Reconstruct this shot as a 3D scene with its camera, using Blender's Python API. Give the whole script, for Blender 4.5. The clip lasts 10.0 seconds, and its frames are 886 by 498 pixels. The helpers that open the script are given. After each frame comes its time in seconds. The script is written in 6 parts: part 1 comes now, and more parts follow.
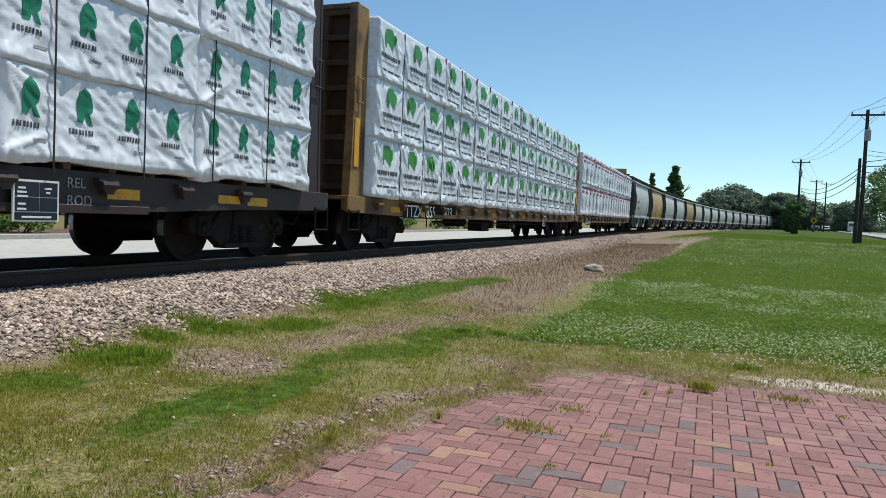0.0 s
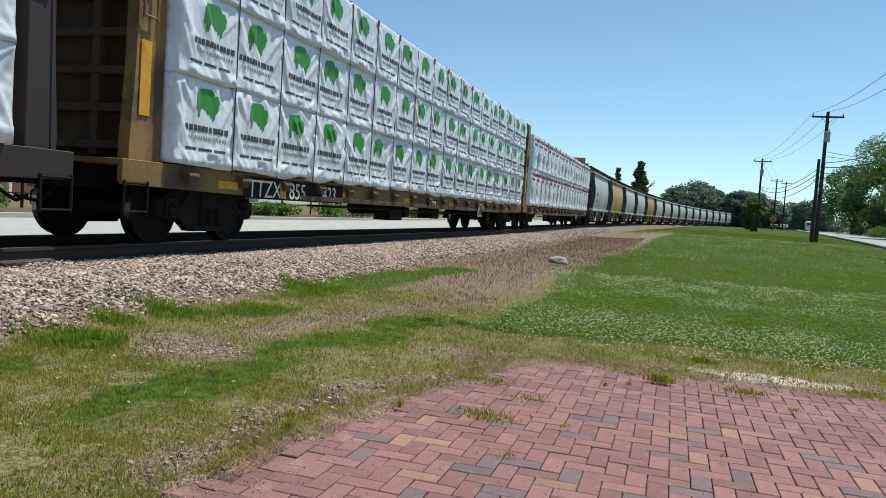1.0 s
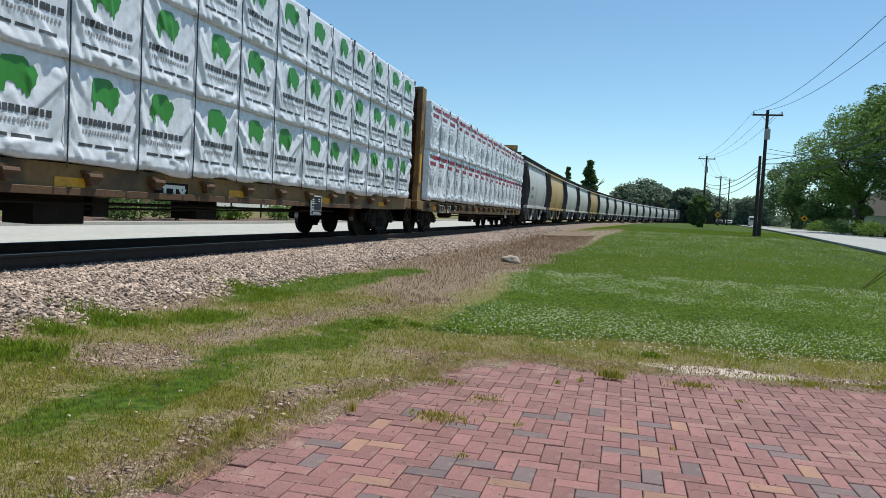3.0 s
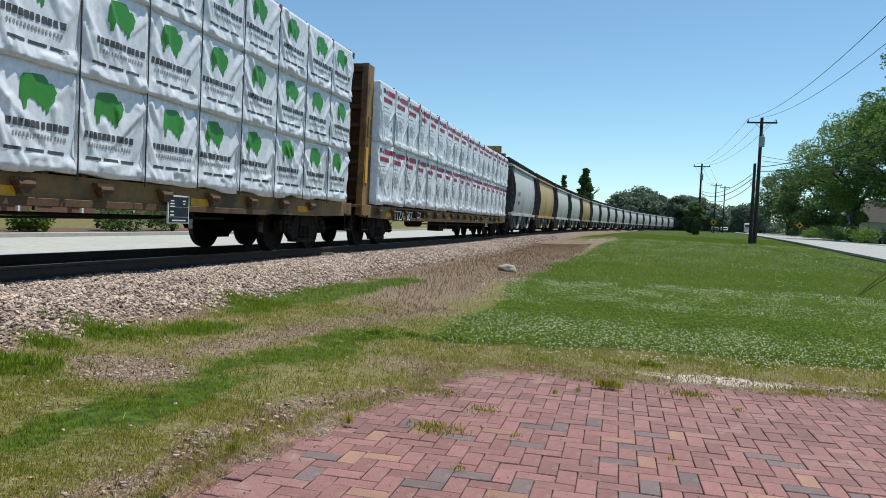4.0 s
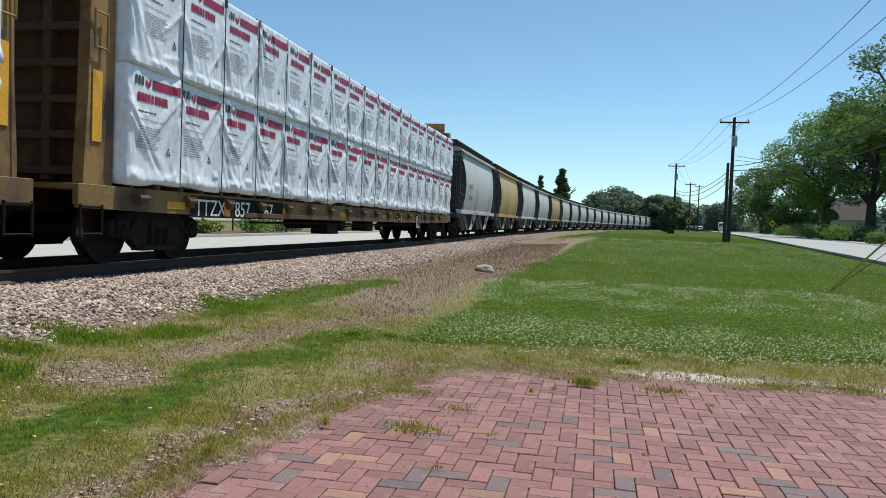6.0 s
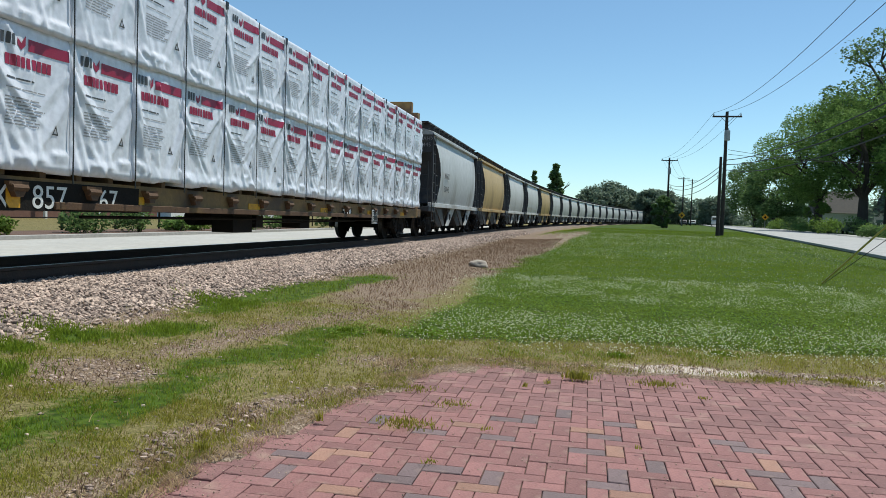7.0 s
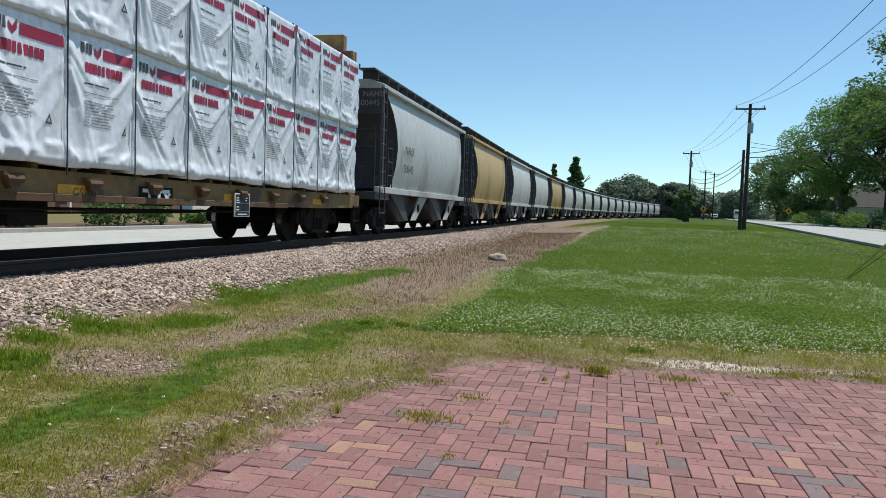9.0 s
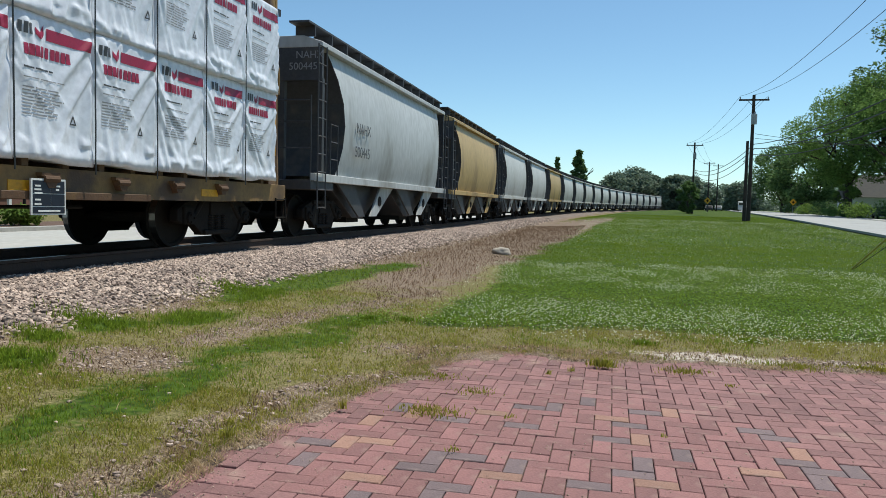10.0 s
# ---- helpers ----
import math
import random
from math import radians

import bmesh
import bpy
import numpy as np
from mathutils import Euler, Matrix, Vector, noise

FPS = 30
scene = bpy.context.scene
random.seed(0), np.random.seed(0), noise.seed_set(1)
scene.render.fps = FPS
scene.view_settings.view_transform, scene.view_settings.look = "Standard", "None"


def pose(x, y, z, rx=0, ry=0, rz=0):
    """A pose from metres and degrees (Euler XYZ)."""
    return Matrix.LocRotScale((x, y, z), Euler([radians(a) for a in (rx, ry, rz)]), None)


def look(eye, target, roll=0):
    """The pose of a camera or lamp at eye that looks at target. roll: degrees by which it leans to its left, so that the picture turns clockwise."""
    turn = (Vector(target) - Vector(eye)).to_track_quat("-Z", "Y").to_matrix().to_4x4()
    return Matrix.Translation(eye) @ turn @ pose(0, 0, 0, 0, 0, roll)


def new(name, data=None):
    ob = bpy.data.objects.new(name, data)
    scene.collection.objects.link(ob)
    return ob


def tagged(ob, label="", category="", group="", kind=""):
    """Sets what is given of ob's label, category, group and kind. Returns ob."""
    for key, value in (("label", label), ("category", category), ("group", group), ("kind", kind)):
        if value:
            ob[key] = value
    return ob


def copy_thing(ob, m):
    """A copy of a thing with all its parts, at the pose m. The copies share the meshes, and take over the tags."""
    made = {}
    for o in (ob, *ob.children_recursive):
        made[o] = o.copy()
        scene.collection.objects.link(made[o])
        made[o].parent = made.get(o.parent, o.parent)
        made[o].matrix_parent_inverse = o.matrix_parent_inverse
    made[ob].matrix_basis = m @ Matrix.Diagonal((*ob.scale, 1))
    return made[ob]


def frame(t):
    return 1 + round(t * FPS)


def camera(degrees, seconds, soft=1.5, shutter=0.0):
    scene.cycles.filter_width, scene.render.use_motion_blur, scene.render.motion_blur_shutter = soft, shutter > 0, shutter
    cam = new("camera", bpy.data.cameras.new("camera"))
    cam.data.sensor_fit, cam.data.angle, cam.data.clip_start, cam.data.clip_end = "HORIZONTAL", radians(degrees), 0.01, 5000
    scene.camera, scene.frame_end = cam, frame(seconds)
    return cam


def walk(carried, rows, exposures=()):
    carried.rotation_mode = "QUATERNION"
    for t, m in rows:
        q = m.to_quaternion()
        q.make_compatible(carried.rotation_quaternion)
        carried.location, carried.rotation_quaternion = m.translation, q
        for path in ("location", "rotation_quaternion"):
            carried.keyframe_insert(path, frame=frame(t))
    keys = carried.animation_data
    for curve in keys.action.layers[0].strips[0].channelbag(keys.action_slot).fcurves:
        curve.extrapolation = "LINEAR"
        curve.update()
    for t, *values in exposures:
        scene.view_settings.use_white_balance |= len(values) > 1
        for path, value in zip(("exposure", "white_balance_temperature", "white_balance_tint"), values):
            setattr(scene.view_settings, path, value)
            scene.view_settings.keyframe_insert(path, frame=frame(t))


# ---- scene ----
cam = camera(62.85, 10.0, 0.7)
# time, place of the hand-held camera, pitch, roll, yaw
PATH = [
    (0.0, -0.027, -0.049, 1.303, -2.53, -2.42, 20.19),
    (0.5, -0.024, -0.044, 1.300, -3.75, -2.89, 22.23),
    (1.0, -0.026, -0.026, 1.294, -3.22, -3.91, 17.59),
    (1.5, -0.029, -0.015, 1.288, -3.32, -4.49, 14.16),
    (2.0, -0.021, -0.007, 1.289, -3.78, -4.06, 13.54),
    (3.5, -0.011, 0.005, 1.302, -2.41, -2.60, 13.94),
    (4.0, -0.010, 0.009, 1.307, -2.22, -2.67, 13.57),
    (4.5, -0.003, 0.009, 1.308, -2.65, -2.69, 13.68),
    (5.0, 0.002, 0.006, 1.308, -2.43, -2.22, 13.11),
    (5.5, 0.006, 0.000, 1.305, -2.00, -2.33, 12.29),
    (7.0, 0.020, -0.000, 1.300, -2.38, -1.83, 11.34),
    (7.5, 0.026, 0.002, 1.296, -2.55, -2.09, 11.54),
    (8.0, 0.025, 0.013, 1.300, -2.82, -2.37, 10.80),
    (8.5, 0.014, 0.015, 1.292, -3.31, -2.95, 12.41),
    (9.0, 0.017, 0.025, 1.297, -2.95, -1.92, 12.86),
    (9.5, 0.020, 0.030, 1.299, -2.83, -1.72, 11.19),
    (10.0, 0.019, 0.028, 1.297, -3.40, -1.36, 13.13),
]
walk(cam, [(t, pose(x, y, z, 90 + p, r, yaw)) for t, x, y, z, p, r, yaw in PATH], ((0.0, 0.36, 6600, 2), (10.0, 0.36, 6600, 2)))

# ---- light ----
SUN_UP, SUN_AZ = 67.0, 38.0  # degrees above the horizon; from the track's heading towards the lawn side
world = bpy.data.worlds.new("sky")
scene.world = world
world.use_nodes = True
wn = world.node_tree.nodes
sky = wn.new("ShaderNodeTexSky")
sky.sky_type, sky.sun_disc = "NISHITA", False
sky.sun_elevation, sky.sun_rotation = radians(SUN_UP), radians(SUN_AZ)
sky.air_density, sky.dust_density, sky.ozone_density = 0.85, 0.2, 1.0
wn["Background"].inputs["Strength"].default_value = 0.105
tint = wn.new("ShaderNodeMix")
tint.data_type, tint.blend_type = "RGBA", "MULTIPLY"
tint.inputs[0].default_value, tint.inputs[7].default_value = 1.0, (0.84, 1.0, 1.06, 1)
world.node_tree.links.new(sky.outputs[0], tint.inputs[6])
world.node_tree.links.new(tint.outputs[2], wn["Background"].inputs["Color"])
sun = new("sun", bpy.data.lights.new("sun", "SUN"))
sun.data.energy, sun.data.angle, sun.data.color = 4.2, radians(0.5), (1.0, 0.95, 0.88)
a_, e_ = radians(SUN_AZ), radians(SUN_UP)
sun.matrix_world = look((0, 0, 60), (-math.sin(a_) * math.cos(e_), -math.cos(a_) * math.cos(e_), 60 - math.sin(e_)))


# ---- materials ----
def mat(name, col, col2=None, scale=6.0, rough=0.7, metal=0.0, bump=0.0, bump_scale=40.0, dirt=None, dirt_scale=1.2, dirt_at=0.55,
        stretch=(1, 1, 1), island=0.0, spec=0.5, random_tint=0.0, coords="Object", leafy=0.0):
    """A rough surface with two scales of colour variation, patches of dirt and fine relief."""
    m = bpy.data.materials.new(name)
    m.use_nodes = True
    nt = m.node_tree
    N, L = nt.nodes, nt.links
    b = N["Principled BSDF"]
    b.inputs["Roughness"].default_value, b.inputs["Metallic"].default_value = rough, metal
    b.inputs["Specular IOR Level"].default_value = spec
    tc = N.new("ShaderNodeTexCoord")
    mp = N.new("ShaderNodeMapping")
    mp.inputs["Scale"].default_value = stretch
    L.new(tc.outputs[coords], mp.inputs["Vector"])

    def noise_at(sc, detail=5.0):
        n = N.new("ShaderNodeTexNoise")
        n.inputs["Scale"].default_value, n.inputs["Detail"].default_value = sc, detail
        L.new(mp.outputs[0], n.inputs["Vector"])
        return n

    def mix(fac, one, two):
        x = N.new("ShaderNodeMix")
        x.data_type = "RGBA"
        L.new(fac, x.inputs[0])
        for sock, v in ((x.inputs[6], one), (x.inputs[7], two)):
            if isinstance(v, tuple):
                sock.default_value = (*v, 1)
            else:
                L.new(v, sock)
        return x.outputs[2]

    def ramp(sock, lo, hi):
        r = N.new("ShaderNodeMapRange")
        r.inputs["From Min"].default_value, r.inputs["From Max"].default_value = lo, hi
        L.new(sock, r.inputs["Value"])
        return r.outputs[0]

    col2 = col2 or tuple(c * 0.72 for c in col)
    out = mix(ramp(noise_at(scale).outputs["Fac"], 0.32, 0.68), col, col2)
    out = mix(ramp(noise_at(scale * 9).outputs["Fac"], 0.35, 0.95), out, tuple(c * 0.7 for c in col2))
    if island or random_tint:
        src = N.new("ShaderNodeNewGeometry").outputs["Random Per Island"] if island else N.new("ShaderNodeObjectInfo").outputs["Random"]
        hs = N.new("ShaderNodeHueSaturation")
        amount = island or random_tint
        L.new(ramp(src, 0, 1), hs.inputs["Value"])
        r = hs.inputs["Value"].links[0].from_node
        r.inputs["To Min"].default_value, r.inputs["To Max"].default_value = 1 - amount, 1 + amount
        L.new(out, hs.inputs["Color"])
        out = hs.outputs[0]
    if dirt:
        out = mix(ramp(noise_at(dirt_scale, 8.0).outputs["Fac"], dirt_at, dirt_at + 0.16), out, dirt)
    L.new(out, b.inputs["Base Color"])
    if bump:
        bp = N.new("ShaderNodeBump")
        bp.inputs["Strength"].default_value, bp.inputs["Distance"].default_value = bump, 0.02
        L.new(noise_at(bump_scale, 6.0).outputs["Fac"], bp.inputs["Height"])
        L.new(bp.outputs[0], b.inputs["Normal"])
    if leafy:
        # thin leaf: part of the light passes through
        tr = N.new("ShaderNodeBsdfTranslucent")
        ms = N.new("ShaderNodeMixShader")
        ms.inputs[0].default_value = leafy
        L.new(out, tr.inputs["Color"])
        L.new(b.outputs[0], ms.inputs[1])
        L.new(tr.outputs[0], ms.inputs[2])
        L.new(ms.outputs[0], N["Material Output"].inputs["Surface"])
    return m


M_TAN = mat("ochre car paint", (0.34, 0.20, 0.06), (0.25, 0.14, 0.045), 1.5, 0.6, bump=0.12, dirt=(0.085, 0.045, 0.028), dirt_scale=1.4, dirt_at=0.47)
M_SILL = mat("grimy ochre sill paint", (0.25, 0.15, 0.048), (0.18, 0.105, 0.038), 1.5, 0.65, bump=0.15, dirt=(0.07, 0.042, 0.026), dirt_scale=1.3, dirt_at=0.48)
M_YEL = mat("bright yellow paint", (0.75, 0.38, 0.02), (0.62, 0.30, 0.02), 3, 0.5, dirt=(0.2, 0.1, 0.04), dirt_scale=4, dirt_at=0.62)
M_MAROON = mat("maroon brown car paint", (0.036, 0.018, 0.019), (0.028, 0.016, 0.017), 2, 0.6, bump=0.1, dirt=(0.03, 0.025, 0.022), dirt_scale=2)
M_RIB = mat("rusty bulkhead steel", (0.12, 0.062, 0.028), (0.08, 0.04, 0.02), 2.5, 0.75, bump=0.2, dirt=(0.17, 0.10, 0.03), dirt_scale=1.3, dirt_at=0.58)
M_BLACK = mat("grimy black running gear", (0.013, 0.012, 0.0115), (0.02, 0.017, 0.015), 6, 0.8, bump=0.3, dirt=(0.035, 0.03, 0.025), dirt_scale=5, dirt_at=0.64, spec=0.12)
M_STEEL = mat("worn tread steel", (0.30, 0.28, 0.27), None, 20, 0.35, 1.0)
M_RUST = mat("rusty rail steel", (0.07, 0.038, 0.025), (0.05, 0.03, 0.022), 8, 0.8, bump=0.3)
M_PLACARD = mat("black placard", (0.012, 0.014, 0.03), None, 10, 0.4)
M_WHITE = mat("white paint", (0.78, 0.78, 0.76), (0.7, 0.7, 0.68), 6, 0.5, dirt=(0.4, 0.37, 0.33), dirt_scale=6, dirt_at=0.66)
M_GREEN = mat("green print", (0.035, 0.22, 0.02), (0.045, 0.27, 0.03), 8, 0.4)
M_TEAL = mat("teal green print", (0.01, 0.17, 0.09), (0.012, 0.20, 0.11), 8, 0.4)
M_INK = mat("dark grey print", (0.05, 0.05, 0.055), (0.07, 0.07, 0.075), 8, 0.45)
M_GREY_INK = mat("pale grey print", (0.36, 0.36, 0.38), None, 20, 0.5)
M_CRIMSON = mat("crimson print", (0.36, 0.012, 0.05), (0.30, 0.012, 0.05), 8, 0.4)
M_STRAP = mat("black strap", (0.015, 0.015, 0.016), None, 20, 0.5)
M_HOP_GREY = mat("weathered grey car paint", (0.52, 0.53, 0.54), (0.46, 0.47, 0.47), 0.9, 0.5, bump=0.05, dirt=(0.22, 0.20, 0.18), dirt_scale=0.9, dirt_at=0.58, stretch=(1, 1, 0.35))
M_HOP_TAN = mat("weathered buff car paint", (0.52, 0.36, 0.15), (0.45, 0.30, 0.12), 0.9, 0.5, bump=0.05, dirt=(0.2, 0.13, 0.06), dirt_scale=0.9, dirt_at=0.56, stretch=(1, 1, 0.35))
M_HOP_WHITE = mat("weathered pale grey car paint", (0.58, 0.58, 0.57), (0.50, 0.50, 0.48), 0.9, 0.5, dirt=(0.3, 0.27, 0.23), dirt_scale=0.9, dirt_at=0.6, stretch=(1, 1, 0.35))
# dark fittings, and car ends and slopes with their shade in the colour
M_HOP_DARK = mat("dark grey steel and shaded car paint", (0.06, 0.062, 0.07), (0.045, 0.045, 0.05), 2, 0.6, dirt=(0.09, 0.08, 0.07), dirt_scale=2)
M_CREOSOTE = mat("creosoted wood", (0.055, 0.04, 0.03), (0.035, 0.027, 0.022), 5, 0.9, bump=0.4, stretch=(3, 3, 0.4))
M_RISER = mat("weathered riser wood", (0.16, 0.10, 0.06), (0.10, 0.065, 0.04), 5, 0.9, bump=0.4)
M_TIE = mat("weathered sleeper wood", (0.03, 0.024, 0.02), (0.045, 0.037, 0.03), 5, 0.9, bump=0.4)
M_WIRE = mat("black cable", (0.02, 0.02, 0.02), None, 20, 0.5, spec=0.1)
M_GALV = mat("grey transformer paint", (0.38, 0.40, 0.41), None, 5, 0.5)
M_STONE = mat("granite ballast", (0.5, 0.385, 0.32), (0.3, 0.225, 0.19), 3, 0.85, bump=0.2, bump_scale=60, island=0.55)
M_ROCK = mat("pale boulder", (0.42, 0.37, 0.31), (0.3, 0.26, 0.22), 4, 0.9, bump=0.5, bump_scale=15)
M_BRICK = mat("red clay paver", (0.265, 0.125, 0.118), (0.215, 0.1, 0.098), 7, 0.85, bump=0.35, bump_scale=90, dirt=(0.28, 0.18, 0.15), dirt_scale=5, dirt_at=0.56, random_tint=0.2)
M_BRICK_GREY = mat("blue-grey clay paver", (0.17, 0.118, 0.122), (0.14, 0.1, 0.105), 7, 0.85, bump=0.35, bump_scale=90, dirt=(0.24, 0.17, 0.15), dirt_scale=5, dirt_at=0.56, random_tint=0.15)
M_BRICK_BUFF = mat("orange buff clay paver", (0.31, 0.175, 0.13), (0.26, 0.14, 0.105), 7, 0.85, bump=0.35, bump_scale=90, dirt=(0.28, 0.19, 0.15), dirt_scale=5, dirt_at=0.56, random_tint=0.15)
M_BRICK_FIELD = mat("mixed clay pavers", (0.255, 0.125, 0.118), (0.2, 0.098, 0.096), 5, 0.85, bump=0.3, bump_scale=90, dirt=(0.28, 0.18, 0.15), dirt_scale=4, dirt_at=0.58, island=0.22)
M_JOINT = mat("sandy joint soil", (0.10, 0.065, 0.05), (0.07, 0.045, 0.035), 12, 0.95, bump=0.4)
M_CONC = mat("pale concrete", (0.42, 0.41, 0.385), (0.37, 0.36, 0.34), 0.8, 0.9, bump=0.1, dirt=(0.36, 0.34, 0.31), dirt_scale=0.5, dirt_at=0.6)
M_ASPH = mat("bleached asphalt", (0.37, 0.365, 0.36), (0.31, 0.31, 0.305), 0.7, 0.9, bump=0.15, dirt=(0.22, 0.21, 0.2), dirt_scale=0.3, dirt_at=0.62)
M_BARK = mat("grey brown bark", (0.075, 0.06, 0.048), (0.045, 0.036, 0.03), 4, 0.95, bump=0.6, stretch=(2, 2, 0.4))
M_LEAF = mat("mid green leaves", (0.2, 0.31, 0.085), (0.14, 0.24, 0.06), 0.5, 0.6, island=0.4, leafy=0.5, spec=0.12)
M_LEAF_DARK = mat("dark green leaves", (0.14, 0.22, 0.08), (0.105, 0.175, 0.06), 0.5, 0.6, island=0.4, leafy=0.5, spec=0.12)
# paler, bluer green: the haze of distance is mixed into the leaf colour
M_LEAF_FAR = mat("green leaves with air haze mixed in", (0.19, 0.25, 0.18), (0.15, 0.205, 0.14), 0.2, 0.7, island=0.3, leafy=0.4)
M_LEAF_LIME = mat("yellow green leaves", (0.17, 0.25, 0.05), (0.12, 0.2, 0.04), 0.6, 0.6, island=0.35, leafy=0.45, spec=0.12)
M_BLADE = mat("grass blades", (0.24, 0.265, 0.034), (0.37, 0.325, 0.065), 0.6, 0.7, island=0.4, leafy=0.45, spec=0.12)
M_BLADE_LUSH = mat("lush grass blades", (0.165, 0.26, 0.022), (0.235, 0.3, 0.036), 0.6, 0.7, island=0.35, leafy=0.45, spec=0.12)
M_STRAW = mat("dry grass straw", (0.58, 0.46, 0.28), (0.40, 0.29, 0.17), 2, 0.9, island=0.3, leafy=0.45, spec=0.12)
M_DEAD = mat("brown dead grass", (0.24, 0.155, 0.095), (0.17, 0.105, 0.065), 2, 0.9, island=0.35, leafy=0.3, spec=0.1)
M_CLOVER = mat("clover leaves", (0.12, 0.215, 0.018), (0.17, 0.25, 0.03), 1.5, 0.65, island=0.35, leafy=0.45, spec=0.12)
M_FLOWER = mat("white clover bloom", (0.70, 0.72, 0.52), (0.6, 0.62, 0.4), 30, 0.8)
M_DANDELION = mat("yellow bloom", (0.8, 0.6, 0.02), None, 30, 0.7)


def plastic(name, col, tint):
    """Thin glossy white polythene with fine sharp crinkles."""
    m = mat(name, col, tint, 1.2, 0.24, bump=0.0, spec=0.75)
    nt = m.node_tree
    N, L = nt.nodes, nt.links
    last = None
    for turn, scale, stretch, strength in ((0.5, 5.0, 5.0, 0.22), (-0.9, 11.0, 3.0, 0.10)):
        mp = N.new("ShaderNodeMapping")
        mp.inputs["Rotation"].default_value = (turn, 0, 0)
        L.new(N["Texture Coordinate"].outputs["Object"], mp.inputs["Vector"])
        st = N.new("ShaderNodeMapping")
        st.inputs["Scale"].default_value = (1, 1, 1 / stretch)
        L.new(mp.outputs[0], st.inputs["Vector"])
        n = N.new("ShaderNodeTexNoise")
        n.inputs["Scale"].default_value, n.inputs["Detail"].default_value, n.inputs["Distortion"].default_value = scale, 1.0, 0.3
        L.new(st.outputs[0], n.inputs["Vector"])
        ab = N.new("ShaderNodeMath")
        ab.operation = "SUBTRACT"
        ab.inputs[1].default_value = 0.5
        L.new(n.outputs["Fac"], ab.inputs[0])
        a2 = N.new("ShaderNodeMath")
        a2.operation = "ABSOLUTE"
        L.new(ab.outputs[0], a2.inputs[0])
        bp = N.new("ShaderNodeBump")
        bp.inputs["Strength"].default_value, bp.inputs["Distance"].default_value = strength, 0.03
        bp.invert = True
        L.new(a2.outputs[0], bp.inputs["Height"])
        if last:
            L.new(last.outputs[0], bp.inputs["Normal"])
        last = bp
    L.new(last.outputs[0], N["Principled BSDF"].inputs["Normal"])
    return m


M_WRAP = plastic("white polythene wrap", (0.78, 0.795, 0.86), (0.72, 0.735, 0.80))


# ---- mesh helpers ----
def box(bm, x0, x1, y0, y1, z0, z1):
    c = [bm.verts.new((x, y, z)) for x in (x0, x1) for y in (y0, y1) for z in (z0, z1)]
    for f in ((0, 1, 3, 2), (4, 6, 7, 5), (0, 4, 5, 1), (2, 3, 7, 6), (0, 2, 6, 4), (1, 5, 7, 3)):
        bm.faces.new([c[i] for i in f])


def tube(bm, p, q, r, r2=None, seg=8, caps=True):
    p, q = Vector(p), Vector(q)
    r2 = r if r2 is None else r2
    m = (q - p).to_track_quat("Z", "Y").to_matrix()
    rings = []
    for c, rad in ((p, r), (q, r2)):
        rings.append([bm.verts.new(c + m @ Vector((rad * math.cos(2 * math.pi * i / seg), rad * math.sin(2 * math.pi * i / seg), 0))) for i in range(seg)])
    for i in range(seg):
        bm.faces.new((rings[0][i], rings[0][(i + 1) % seg], rings[1][(i + 1) % seg], rings[1][i]))
    if caps:
        bm.faces.new(rings[0][::-1])
        bm.faces.new(rings[1])


def extrude(bm, outline, axis, lo, hi):
    """A prism of a 2D outline, run from lo to hi along an axis ('x', 'y' or 'z')."""
    def at(u, v, w):
        return {"x": (w, u, v), "y": (u, w, v), "z": (u, v, w)}[axis]
    a = [bm.verts.new(at(u, v, lo)) for u, v in outline]
    b = [bm.verts.new(at(u, v, hi)) for u, v in outline]
    n = len(outline)
    for i in range(n):
        bm.faces.new((a[i], a[(i + 1) % n], b[(i + 1) % n], b[i]))
    bm.faces.new(a[::-1])
    bm.faces.new(b)


def finish(bm, name, material, smooth=False, bevel=0.0):
    if bevel:
        bmesh.ops.bevel(bm, geom=bm.edges[:], offset=bevel, segments=1, affect="EDGES")
    bmesh.ops.recalc_face_normals(bm, faces=bm.faces)
    me = bpy.data.meshes.new(name)
    bm.to_mesh(me)
    bm.free()
    for m in material if isinstance(material, (list, tuple)) else (material,):
        me.materials.append(m)
    if smooth:
        me.polygons.foreach_set("use_smooth", [True] * len(me.polygons))
    return me


def part(name, bm, material, parent, label="", smooth=False, bevel=0.0, at=None):
    ob = new(name, finish(bm, name, material, smooth, bevel))
    ob.parent = parent
    if at:
        ob.location = at
    return tagged(ob, label) if label else ob


def part_of(name, mesh, parent, at=None, label=""):
    ob = new(name, mesh)
    ob.parent = parent
    if at is not None:
        ob.matrix_local = at
    return tagged(ob, label) if label else ob


def thing(name, label, category, group="", m=None):
    ob = tagged(new(name), label, category, group)
    ob.empty_display_size = 0.2
    if m is not None:
        ob.matrix_world = m
    return ob


def soup(name, verts, faces, material, smooth=False):
    me = bpy.data.meshes.new(name)
    me.from_pydata(verts, [], faces)
    for m in material if isinstance(material, (list, tuple)) else (material,):
        me.materials.append(m)
    if smooth:
        me.polygons.foreach_set("use_smooth", [True] * len(me.polygons))
    me.update()
    return me


# ---- lie of the land ----
RAIL = 0.55       # top of rail
XC = -7.51        # centre of the track where it is straight
BEND, RADIUS = 40.0, 1000.0


def grade(s):
    return 0.0055 * (math.sqrt((s - 32) ** 2 + 60) + s - 32) / 2


